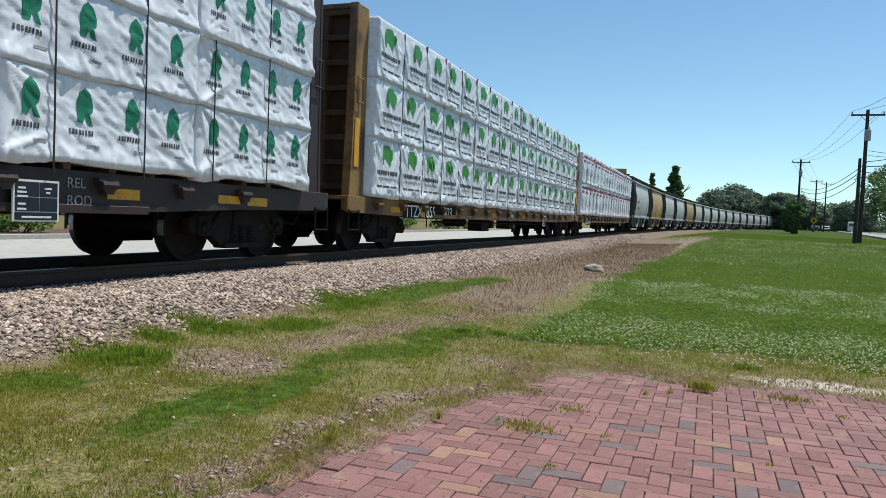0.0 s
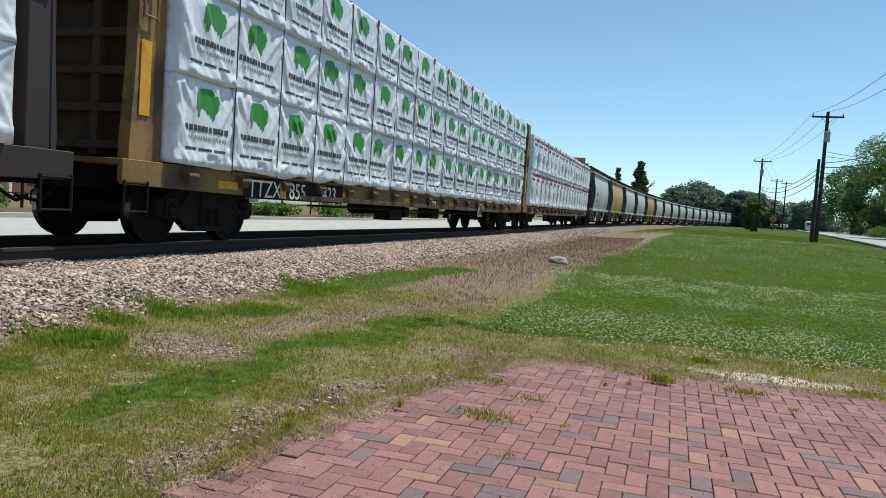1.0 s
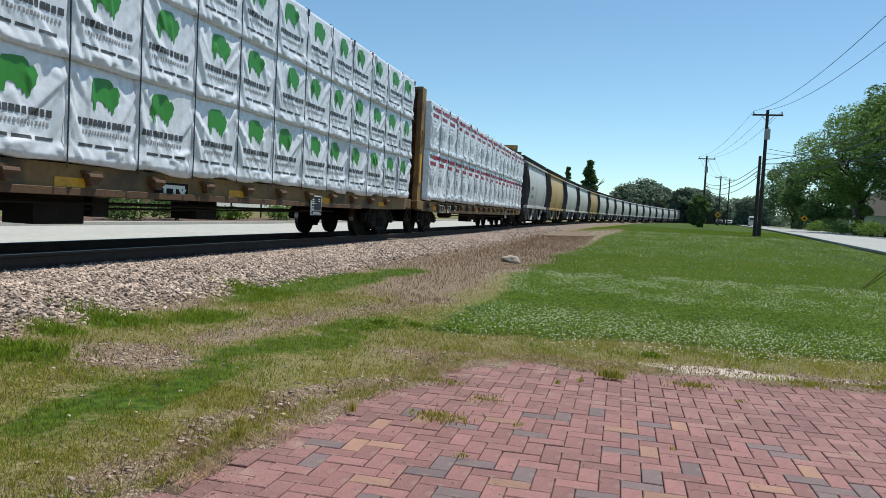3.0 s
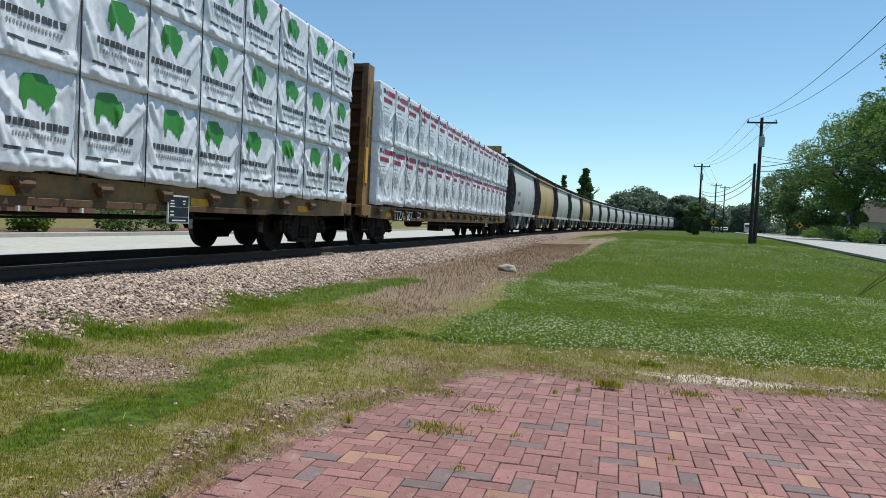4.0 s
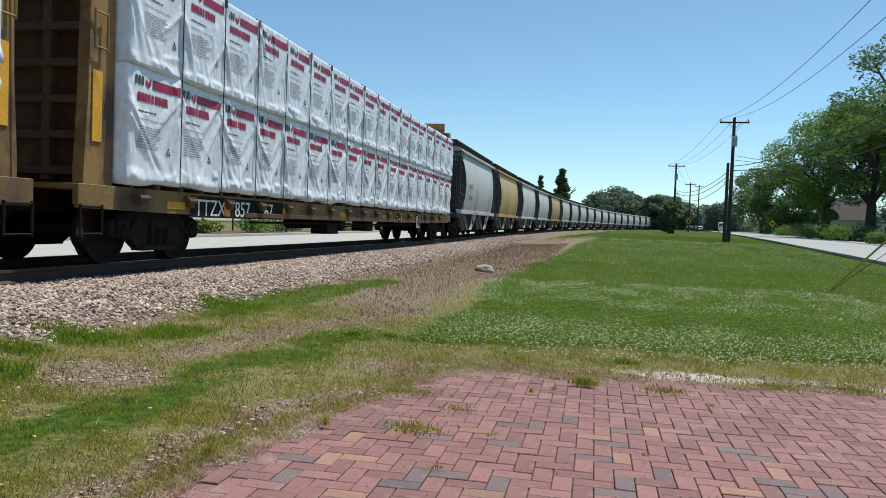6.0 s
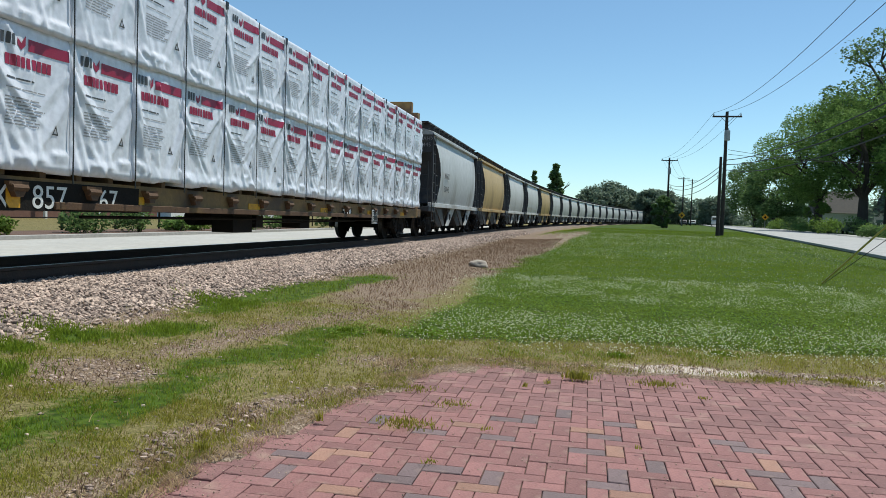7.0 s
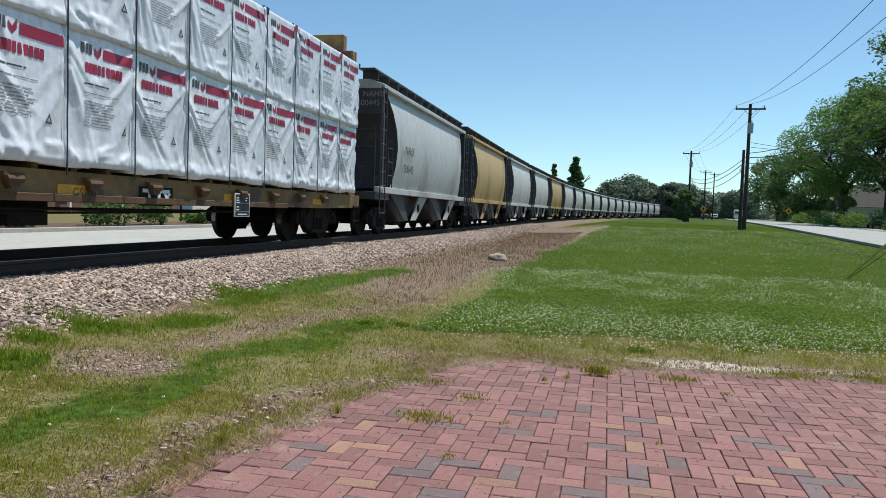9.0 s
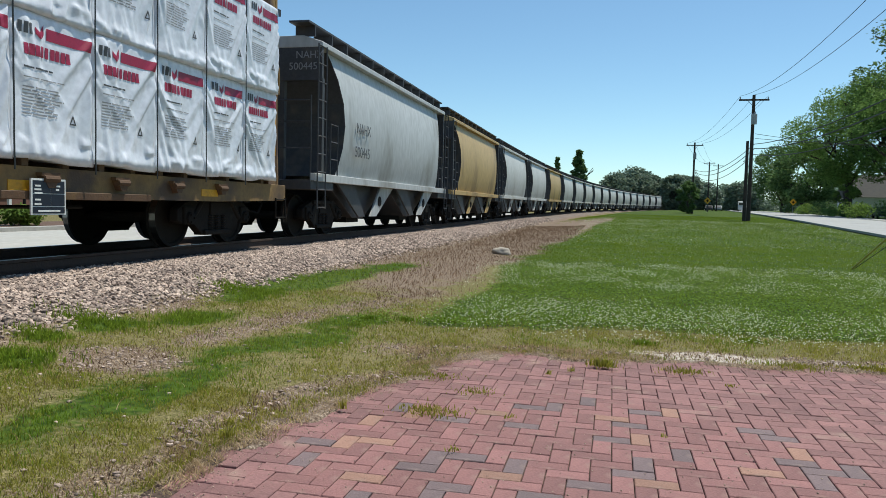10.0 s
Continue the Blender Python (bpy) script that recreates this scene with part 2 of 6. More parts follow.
def track(s, off=0.0):
    """Place and heading of the track at s metres along it, off metres to its right."""
    a = max(0.0, s - BEND) / RADIUS
    y = BEND + RADIUS * math.sin(a) if s > BEND else s
    x = XC + RADIUS * (1 - math.cos(a))
    return x + off * math.cos(a), y - off * math.sin(a), grade(s), a


def track_off(x, y):
    """Metres to the right of the track's centre line."""
    if y <= BEND:
        return x - XC
    return RADIUS - math.hypot(x - XC - RADIUS, y - BEND)


def smooth(a, b, v):
    t = min(1, max(0, (v - a) / (b - a)))
    return t * t * (3 - 2 * t)


def land(x, y):
    """Height of the ground."""
    d = track_off(x, y)
    g = grade(max(y, 0))
    lawn = 0.9 * (1 - math.exp(-max(0, y - 9) / 90)) + g * 0.75 + 0.05 * noise.noise((x * 0.12, y * 0.12, 3))
    lawn += 0.006 * max(0, x - 14) * smooth(20, 60, y)
    if d > 0:
        # ballast shoulder falls to a shallow swale, then the lawn
        bed = RAIL - 0.17 + g
        toe = 0.10 + g * 0.9
        swale = -0.07 * math.exp(-((d - 5.0 + 0.0 * y) / 1.2) ** 2) * smooth(6, 14, y)
        ground = lawn + swale
        low = toe + (ground - toe) * smooth(3.0, 6.5, d)
        return bed + (low - bed) * smooth(1.75, 3.1, d) + 0.012 * noise.noise((x * 1.3, y * 1.3, 0))
    far = 0.30 + g
    return RAIL - 0.17 + g + (far - RAIL + 0.17 - g) * smooth(1.75, 3.4, -d)


# ---- ground ----
def gridded(step):
    """Keeps the values of a slow function of the plan on a fine grid."""
    def wrap(f):
        kept = {}

        def quick(x, y):
            key = (math.floor(x / step), math.floor(y / step))
            if key not in kept:
                kept[key] = f((key[0] + 0.5) * step, (key[1] + 0.5) * step)
            return kept[key]
        return quick
    return wrap


def edge_x(y):
    """Ragged edge of the terrace towards the railway."""
    return -1.98 + min(0.65, 0.2 * max(0.0, y - 3.5) ** 1.7)


@gridded(0.02)
def paved(x, y):
    """How far inside the brick terrace a spot lies, in metres."""
    left = x - edge_x(y) if y > 0 else x + 2.5
    far = 6.5 + 0.12 * x - 0.02 * x * x - y
    return min(left, far) + 0.17 * noise.noise((x * 2.1, y * 2.1, 8)) + 0.05 * noise.noise((x * 7, y * 7, 9))


def spot(x, y, cx, cy, rx, ry):
    return math.exp(-((x - cx) / rx) ** 2 - ((y - cy) / ry) ** 2)


@gridded(0.05)
def green_zone(x, y):
    """Thick green growth: patches along the ballast and a band through the verge."""
    d = track_off(x, y)
    n = 0.30 * noise.noise((x * 1.6, y * 1.2, 41))
    strip = math.exp(-((d - 3.05 - 0.09 * max(0, y - 9.5) - n) / 0.5) ** 2) * smooth(7.2, 8.2, y) * (1 - smooth(13.5, 15.5, y))
    patches = max(spot(x, y, -4.25, 4.40, 0.38, 0.30), spot(x, y, -4.55, 5.85, 0.30, 0.42), spot(x, y, -4.62, 5.15, 0.2, 0.2), spot(x, y, -4.05, 6.6, 0.35, 0.55), spot(x, y, -4.1, 3.5, 0.4, 0.3))
    band = math.exp(-((x + 2.88 - 0.16 * max(0, y - 5.2) + n) / 0.36) ** 2) * smooth(2.2, 3.4, y) * (1 - smooth(7.4, 8.6, y))
    return max(strip, patches * 1.1, band * (0.85 + 0.4 * noise.noise((x * 1.9, y * 1.4, 46)) + 0.4 * noise.noise((x * 5, y * 5, 47))))


@gridded(0.05)
def bare(x, y):
    """How bare the soil is: 0 turf, 1 earth and gravel."""
    d = track_off(x, y)
    n = noise.noise((x * 0.8, y * 0.5, 5)) * 0.5 + noise.noise((x * 2.3, y * 2.3, 6)) * 0.3
    band = smooth(2.0, 2.6, d) * (1 - smooth(4.6, 5.7, d + n - 0.05 * (y - 14))) * smooth(8, 12, y) * (1 - 0.8 * smooth(50, 80, y))
    dry = 0.75 * math.exp(-((x + 3.55 - 0.17 * (y - 5)) / 0.42) ** 2) * smooth(4.8, 5.6, y) * (1 - smooth(10, 12, y)) + 0.5 * n
    toe = 0.9 * math.exp(-((d - 2.75 - 0.3 * n) / 0.35) ** 2)
    scruff = smooth(0.0, 0.4, n + 0.05) * (1 - smooth(5.0, 5.8, d)) * (1 - smooth(9, 12, y)) * 0.6
    p = paved(x, y) if y < 8 else -9
    edge = math.exp(-((p + 0.17) / 0.17) ** 2) * smooth(-0.35, 0.15, noise.noise((x * 1.9, y * 1.9, 44)) + 0.12)
    gravel = 1.3 * spot(x, y, -3.55, 4.75, 0.62, 0.5) + 0.8 * spot(x, y, -1.75, 6.2, 0.4, 0.35) + 0.9 * spot(x, y, 0.95, 6.85, 0.6, 0.14)
    return max(0.0, min(1.0, max(band, dry, toe, scruff, edge, gravel) - (0.95 - 0.5 * min(1.0, gravel)) * green_zone(x, y)))


@gridded(0.06)
def lush(x, y):
    d = track_off(x, y)
    n = noise.noise((x * 0.25, y * 0.25, 15))
    edge = 5.55 - 0.12 * max(0, y - 12) if y < 22 else 4.35
    return max(min(1.0, green_zone(x, y)), smooth(edge - 0.25, edge + 0.25, d + 0.3 * n + 0.25 * noise.noise((x * 1.7, y * 1.7, 16))) * smooth(7.7, 8.3, y + 0.7 * n - 0.1 * x + 0.2 * noise.noise((x * 2, y * 2, 17))))


def steps(fine0, fine1, step, lo, hi, growth=1.16):
    v = list(np.arange(fine0, fine1, step))
    w, s = fine1, step
    while w < hi:
        v.append(w)
        s *= growth
        w += s
    v.append(hi)
    w, s = fine0 - step, step
    left = []
    while w > lo:
        left.append(w)
        s *= growth
        w -= s
    return [lo] + left[::-1] + v


def ground_material():
    m = mat("turf and bare earth", (0.10, 0.105, 0.03), (0.17, 0.14, 0.06), 1.1, 0.95, bump=0.6, bump_scale=25, spec=0.1)
    nt = m.node_tree
    N, L = nt.nodes, nt.links
    b = N["Principled BSDF"]
    turf = b.inputs["Base Color"].links[0].from_socket

    def noise_at(sc):
        n = N.new("ShaderNodeTexNoise")
        n.inputs["Scale"].default_value, n.inputs["Detail"].default_value = sc, 8
        L.new(N["Texture Coordinate"].outputs["Object"], n.inputs["Vector"])
        r = N.new("ShaderNodeMapRange")
        r.inputs["From Min"].default_value, r.inputs["From Max"].default_value = 0.35, 0.65
        L.new(n.outputs["Fac"], r.inputs["Value"])
        return r.outputs[0]

    def mix(fac, one, two):
        x = N.new("ShaderNodeMix")
        x.data_type = "RGBA"
        L.new(fac, x.inputs[0])
        for sock, v in ((x.inputs[6], one), (x.inputs[7], two)):
            if isinstance(v, tuple):
                sock.default_value = (*v, 1)
            else:
                L.new(v, sock)
        return x.outputs[2]

    def zone(name):
        a = N.new("ShaderNodeAttribute")
        a.attribute_name = name
        return a.outputs["Fac"]

    def ragged(name, reach):
        """A zone whose border breaks up into patches."""
        total = zone(name)
        for sc, amount in ((4.0, reach), (19.0, reach * 0.7)):
            n = N.new("ShaderNodeMath")
            n.operation = "MULTIPLY_ADD"
            L.new(noise_at(sc), n.inputs[0])
            n.inputs[1].default_value = amount
            L.new(total, n.inputs[2])
            total = n.outputs[0]
        r = N.new("ShaderNodeMapRange")
        r.inputs["From Min"].default_value, r.inputs["From Max"].default_value = 0.36 + 0.85 * reach, 0.64 + 0.85 * reach
        L.new(total, r.inputs["Value"])
        return r.outputs[0]

    lawn = mix(noise_at(0.35), (0.06, 0.10, 0.012), (0.095, 0.125, 0.022))
    lawn = mix(noise_at(14), lawn, (0.022, 0.045, 0.007))
    col = mix(noise_at(55), turf, mix(noise_at(45), (0.035, 0.035, 0.014), (0.30, 0.25, 0.13)))
    col = mix(ragged("lush", 0.3), col, lawn)
    earth = mix(noise_at(3), (0.21, 0.145, 0.105), (0.13, 0.085, 0.06))
    earth = mix(noise_at(34), earth, (0.40, 0.32, 0.25))
    earth = mix(noise_at(80), earth, (0.07, 0.048, 0.036))
    col = mix(ragged("bare", 0.35), col, earth)
    col = mix(ragged("sand", 0.3), col, mix(noise_at(40), (0.52, 0.47, 0.42), (0.34, 0.28, 0.24)))
    col = mix(ragged("stone", 0.25), col, mix(noise_at(22), (0.30, 0.24, 0.21), (0.05, 0.04, 0.035)))
    # the train's shade on the track bed, painted in near black
    col = mix(zone("train_shade"), col, mix(noise_at(18), (0.035, 0.029, 0.025), (0.06, 0.05, 0.042)))
    L.new(col, b.inputs["Base Color"])
    return m


def build_ground():
    xs = steps(-6.4, 4.0, 0.11, -900, 900)
    ys = steps(0.6, 15.0, 0.11, -300, 1500)
    verts, zb, zl, zs, zo, zw = [], [], [], [], [], []
    for y in ys:
        for x in xs:
            d = track_off(x, y)
            z = land(x, min(y, 400)) - 0.035 * smooth(-0.3, 0.1, paved(x, y)) * (1 if y < 8 else 0)
            if y < 8 and paved(x, y) > 0.02:
                drift = noise.noise((x * 2.6, y * 2.6, 61)) + 0.35 - 2.2 * paved(x, y)
                z = 0.007 + 0.01 * drift if drift > 0.12 else -0.05
            verts.append((x, y, z))
            zb.append((1.0 if y < 8 and paved(x, y) > 0.0 else bare(x, y)) if y < 300 else 0)
            zl.append(lush(x, y))
            # mask of the painted shade, fading out just beyond the rails
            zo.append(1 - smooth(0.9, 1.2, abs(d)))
            zw.append(min(1.0, 1.15 * spot(x, y, 0.95, 6.78, 0.7, 0.13) + 0.9 * spot(x, y, 2.6, 6.85, 0.6, 0.10)))
            zs.append(1 - smooth(2.45, 2.8, d) if d > 0 else 1 - smooth(2.6, 3.0, -d))
    w = len(xs)
    faces = [(j * w + i, j * w + i + 1, (j + 1) * w + i + 1, (j + 1) * w + i) for j in range(len(ys) - 1) for i in range(w - 1)]
    me = soup("ground", verts, faces, ground_material(), True)
    for name, vals in (("bare", zb), ("lush", zl), ("stone", zs), ("train_shade", zo), ("sand", zw)):
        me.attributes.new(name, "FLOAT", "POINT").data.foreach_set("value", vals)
    tagged(new("ground", me), "grassy verge sloping up to a gravel track bed", "ground", kind="structure")


build_ground()


def ribbon(name, line, width, z_up, material, label, category, thick=0.12, edge=None):
    """A road or path along a centre line, with real thickness, laid on the ground."""
    verts, faces = [], []
    for k, (x, y) in enumerate(line):
        p, q = line[max(0, k - 1)], line[min(len(line) - 1, k + 1)]
        h = math.atan2(q[0] - p[0], q[1] - p[1])
        for s in (-0.5, 0.5):
            px, py = x + math.cos(h) * width * s, y - math.sin(h) * width * s
            z = land(x, y) + z_up
            verts += [(px, py, z), (px, py, z - thick)]
    for k in range(len(line) - 1):
        a, b = 4 * k, 4 * k + 4
        faces += [(a, a + 2, b + 2, b), (a + 1, a, b, b + 1), (a + 2, a + 3, b + 3, b + 2)]
    faces += [(0, 1, 3, 2), (len(verts) - 4, len(verts) - 2, len(verts) - 1, len(verts) - 3)]
    return tagged(new(name, soup(name, verts, faces, material)), label, category, kind="structure")


def road_x(y):
    """Left edge of the road beyond the lawn."""
    return 12.4 + 0.1125 * (y - 38)


ROAD = [(road_x(y) + 3.9, y) for y in (-60, -20, 0, 20, 30, 40, 50, 60, 75, 90, 110, 140, 180, 240, 320, 420)]
ribbon("road", ROAD, 7.6, 0.15, M_ASPH, "sun-bleached grey asphalt road beside the lawn", "road")
ribbon("kerb", [(x + 3.95, y) for x, y in ROAD], 0.3, 0.18, M_CONC, "grey concrete kerb along the road", "kerb", 0.3)
ribbon("pavement", [(x + 6.4, y) for x, y in ROAD], 1.5, 0.10, M_CONC, "pale concrete footpath under the trees", "footpath")
STREET = -12.7   # middle of the street behind the railway
ribbon("access_road", [(STREET, y) for y in (-60, -20, 0, 10, 20, 30, 45, 60, 90)], 5.2, 0.05, M_CONC, "pale concrete street behind the railway", "road")
ribbon("access_road_kerb", [(STREET - 2.75, y) for y in (-60, -20, 0, 10, 20, 30, 45, 60, 90)], 0.35, 0.16, M_CONC, "pale concrete kerb of the street", "kerb", 0.3)


# ---- track ----
def build_track():
    root = tagged(new("railway_track"), "railway track with brown rails on timber sleepers", "track", kind="structure")
    for side in (-1, 1):
        verts, faces = [], []
        prof = [(-0.07, -0.17), (0.07, -0.17), (0.07, -0.155), (0.012, -0.13), (0.012, -0.045), (0.036, -0.035), (0.036, 0), (-0.036, 0), (-0.036, -0.035), (-0.012, -0.045), (-0.012, -0.13), (-0.07, -0.155)]
        ss = [-60, -20, 0, 10, 20, 30, 40] + list(range(50, 420, 10))
        for s in ss:
            for u, v in prof:
                x, y, g, a = track(s, side * 0.7535 + u)
                verts.append((x, y, RAIL + g + v))
        n = len(prof)
        for k in range(len(ss) - 1):
            for i in range(n):
                faces.append((k * n + i, k * n + (i + 1) % n, (k + 1) * n + (i + 1) % n, (k + 1) * n + i))
        me = soup("rail", verts, faces, [M_RUST, M_STEEL])
        for k in range(len(ss) - 1):
            me.polygons[k * n + 6].material_index = 1
        ob = new("rail", me)
        ob.parent = root
    bm = bmesh.new()
    box(bm, -1.3, 1.3, -0.11, 0.11, -0.17, 0)
    tie = finish(bm, "sleeper", M_TIE, bevel=0.012)
    for k in range(170):
        s = -12 + k * 0.52
        x, y, g, a = track(s)
        part_of("sleeper", tie, root, pose(x + random.uniform(-0.04, 0.04), y, RAIL - 0.165 + g, 0, 0, math.degrees(-a) + random.uniform(-1, 1)))


build_track()


# ---- running gear ----
def wheelset_mesh():
    bm = bmesh.new()
    prof = [(0.0, 0.10), (0.02, 0.10), (0.02, 0.38), (-0.01, 0.40), (-0.01, 0.455), (0.10, 0.46), (0.105, 0.485), (0.135, 0.485), (0.135, 0.40), (0.09, 0.37), (0.09, 0.10)]
    for side in (-1, 1):
        rings = []
        seg = 28
        for u, r in prof:
            x = side * (0.805 - u)
            rings.append([bm.verts.new((x, r * math.cos(2 * math.pi * i / seg), r * math.sin(2 * math.pi * i / seg))) for i in range(seg)])
        for a, b in zip(rings, rings[1:]):
            for i in range(seg):
                f = bm.faces.new((a[i], a[(i + 1) % seg], b[(i + 1) % seg], b[i]))
                f.material_index = 1 if a is rings[4] else 0
        tube(bm, (side * 0.80, 0, 0), (side * 1.12, 0, 0), 0.09, 0.085, 12)
        tube(bm, (side * 1.10, 0, 0), (side * 1.16, 0, 0), 0.11, 0.10, 10)
        for k in range(3):
            a = k * 2.094
            tube(bm, (side * 1.155, 0.06 * math.cos(a), 0.06 * math.sin(a)), (side * 1.185, 0.06 * math.cos(a), 0.06 * math.sin(a)), 0.02, seg=6)
    tube(bm, (-0.8, 0, 0), (0.8, 0, 0), 0.085, seg=12, caps=False)
    return finish(bm, "wheelset", [M_BLACK, M_STEEL])


WHEELSET = wheelset_mesh()


def side_frame_mesh():
    bm = bmesh.new()
    out = [(-1.12, 0.60), (-1.12, 0.42), (-0.98, 0.36), (-0.74, 0.42), (-0.45, 0.20), (0.45, 0.20), (0.74, 0.42), (0.98, 0.36), (1.12, 0.42), (1.12, 0.60), (0.95, 0.68), (0.55, 0.80), (-0.55, 0.80), (-0.95, 0.68)]
    extrude(bm, out, "x", 0.93, 1.07)
    # heavier rims round the window of the casting
    for y0, z0, y1, z1 in ((-0.74, 0.44, -0.42, 0.76), (0.74, 0.44, 0.42, 0.76)):
        tube(bm, (1.07, y0, z0), (1.07, y1, z1), 0.05, seg=6)
    box(bm, 0.90, 1.12, -0.42, 0.42, 0.18, 0.26)
    box(bm, 0.90, 1.12, -0.60, 0.60, 0.72, 0.80)
    for s in (-0.865, 0.865):
        box(bm, 0.92, 1.12, s - 0.13, s + 0.13, 0.36, 0.64)
    return finish(bm, "side_frame", M_BLACK, bevel=0.012)


def spring_mesh():
    """One coil spring as a ribbed column."""
    bm = bmesh.new()
    rings = []
    for k in range(13):
        r = 0.088 if k % 2 else 0.062
        rings.append([bm.verts.new((r * math.cos(a * 0.628), r * math.sin(a * 0.628), 0.26 + k * 0.021)) for a in range(10)])
    for a, b in zip(rings, rings[1:]):
        for i in range(10):
            bm.faces.new((a[i], a[(i + 1) % 10], b[(i + 1) % 10], b[i]))
    return finish(bm, "spring", M_BLACK)


def bolster_mesh():
    bm = bmesh.new()
    box(bm, -1.1, 1.1, -0.22, 0.22, 0.50, 0.72)
    tube(bm, (0, 0, 0.70), (0, 0, 0.82), 0.2, seg=14)
    for y in (-0.55, 0.55):
        box(bm, -0.9, 0.9, y - 0.06, y + 0.06, 0.38, 0.52)
    return finish(bm, "truck", M_BLACK, bevel=0.01)


SIDE_FRAME, SPRINGS, BOLSTER = side_frame_mesh(), spring_mesh(), bolster_mesh()
WHEELS = []  # wheelsets with their place in the truck


def truck(parent, y):
    t = part_of("truck", BOLSTER, parent, pose(0, y, 0), "black cast steel bogie caked in grime")
    for turn in (0, 180):
        part_of("side_frame", SIDE_FRAME, t, pose(0, 0, 0, 0, 0, turn))
        for y in (-0.2, 0.0, 0.2):
            part_of("spring", SPRINGS, t, pose(1.03 if turn == 0 else -1.03, y, 0))
    for dy in (-0.865, 0.865):
        w = part_of("wheelset", WHEELSET, t, pose(0, dy, 0.46))


def coupler(parent, y, s):
    bm = bmesh.new()
    box(bm, -0.09, 0.09, min(y, y + s * 0.5), max(y, y + s * 0.5), 0.76, 0.92)
    box(bm, -0.17, 0.17, min(y + s * 0.42, y + s * 0.62), max(y + s * 0.42, y + s * 0.62), 0.70, 0.98)
    tube(bm, (0.25, y, 0.72), (0.33, y + s * 0.35, 0.50), 0.025, seg=6)
    tube(bm, (0.33, y + s * 0.35, 0.50), (0.22, y + s * 0.6, 0.56), 0.025, seg=6)
    part("coupler", bm, M_BLACK, parent, bevel=0.01)


def ladder(parent, x, y, z0, z1, n, w, material, name="ladder"):
    """Rungs and stiles on a car's side plane at x, from y to y + w."""
    bm = bmesh.new()
    for yy in (y, y + w):
        tube(bm, (x, yy, z0), (x, yy, z1), 0.018, seg=6)
    for k in range(n):
        z = z0 + 0.03 + (z1 - z0 - 0.06) * k / (n - 1)
        tube(bm, (x, y, z), (x, y + w, z), 0.014, seg=6)
    return part(name, bm, material, parent)


def lettering(text, size, parent, x, y, z, material, name="lettering", turn=90, label=""):
    cu = bpy.data.curves.new(name, "FONT")
    cu.body, cu.size, cu.extrude = text, size, 0.002
    ob = bpy.data.objects.new(name, cu)
    scene.collection.objects.link(ob)
    dg = bpy.context.evaluated_depsgraph_get()
    me = bpy.data.meshes.new_from_object(ob.evaluated_get(dg))
    bpy.data.objects.remove(ob)
    me.materials.clear()
    me.materials.append(material)
    return part_of(name, me, parent, pose(x, y, z, 90, 0, turn), label)


# ---- flat cars with centre beam and bulkheads ----
HALF = 11.12      # inner face of a bulkhead from the car's middle
DECK = 1.07       # deck above the rail
SIDE = 1.36
POST = 1.25


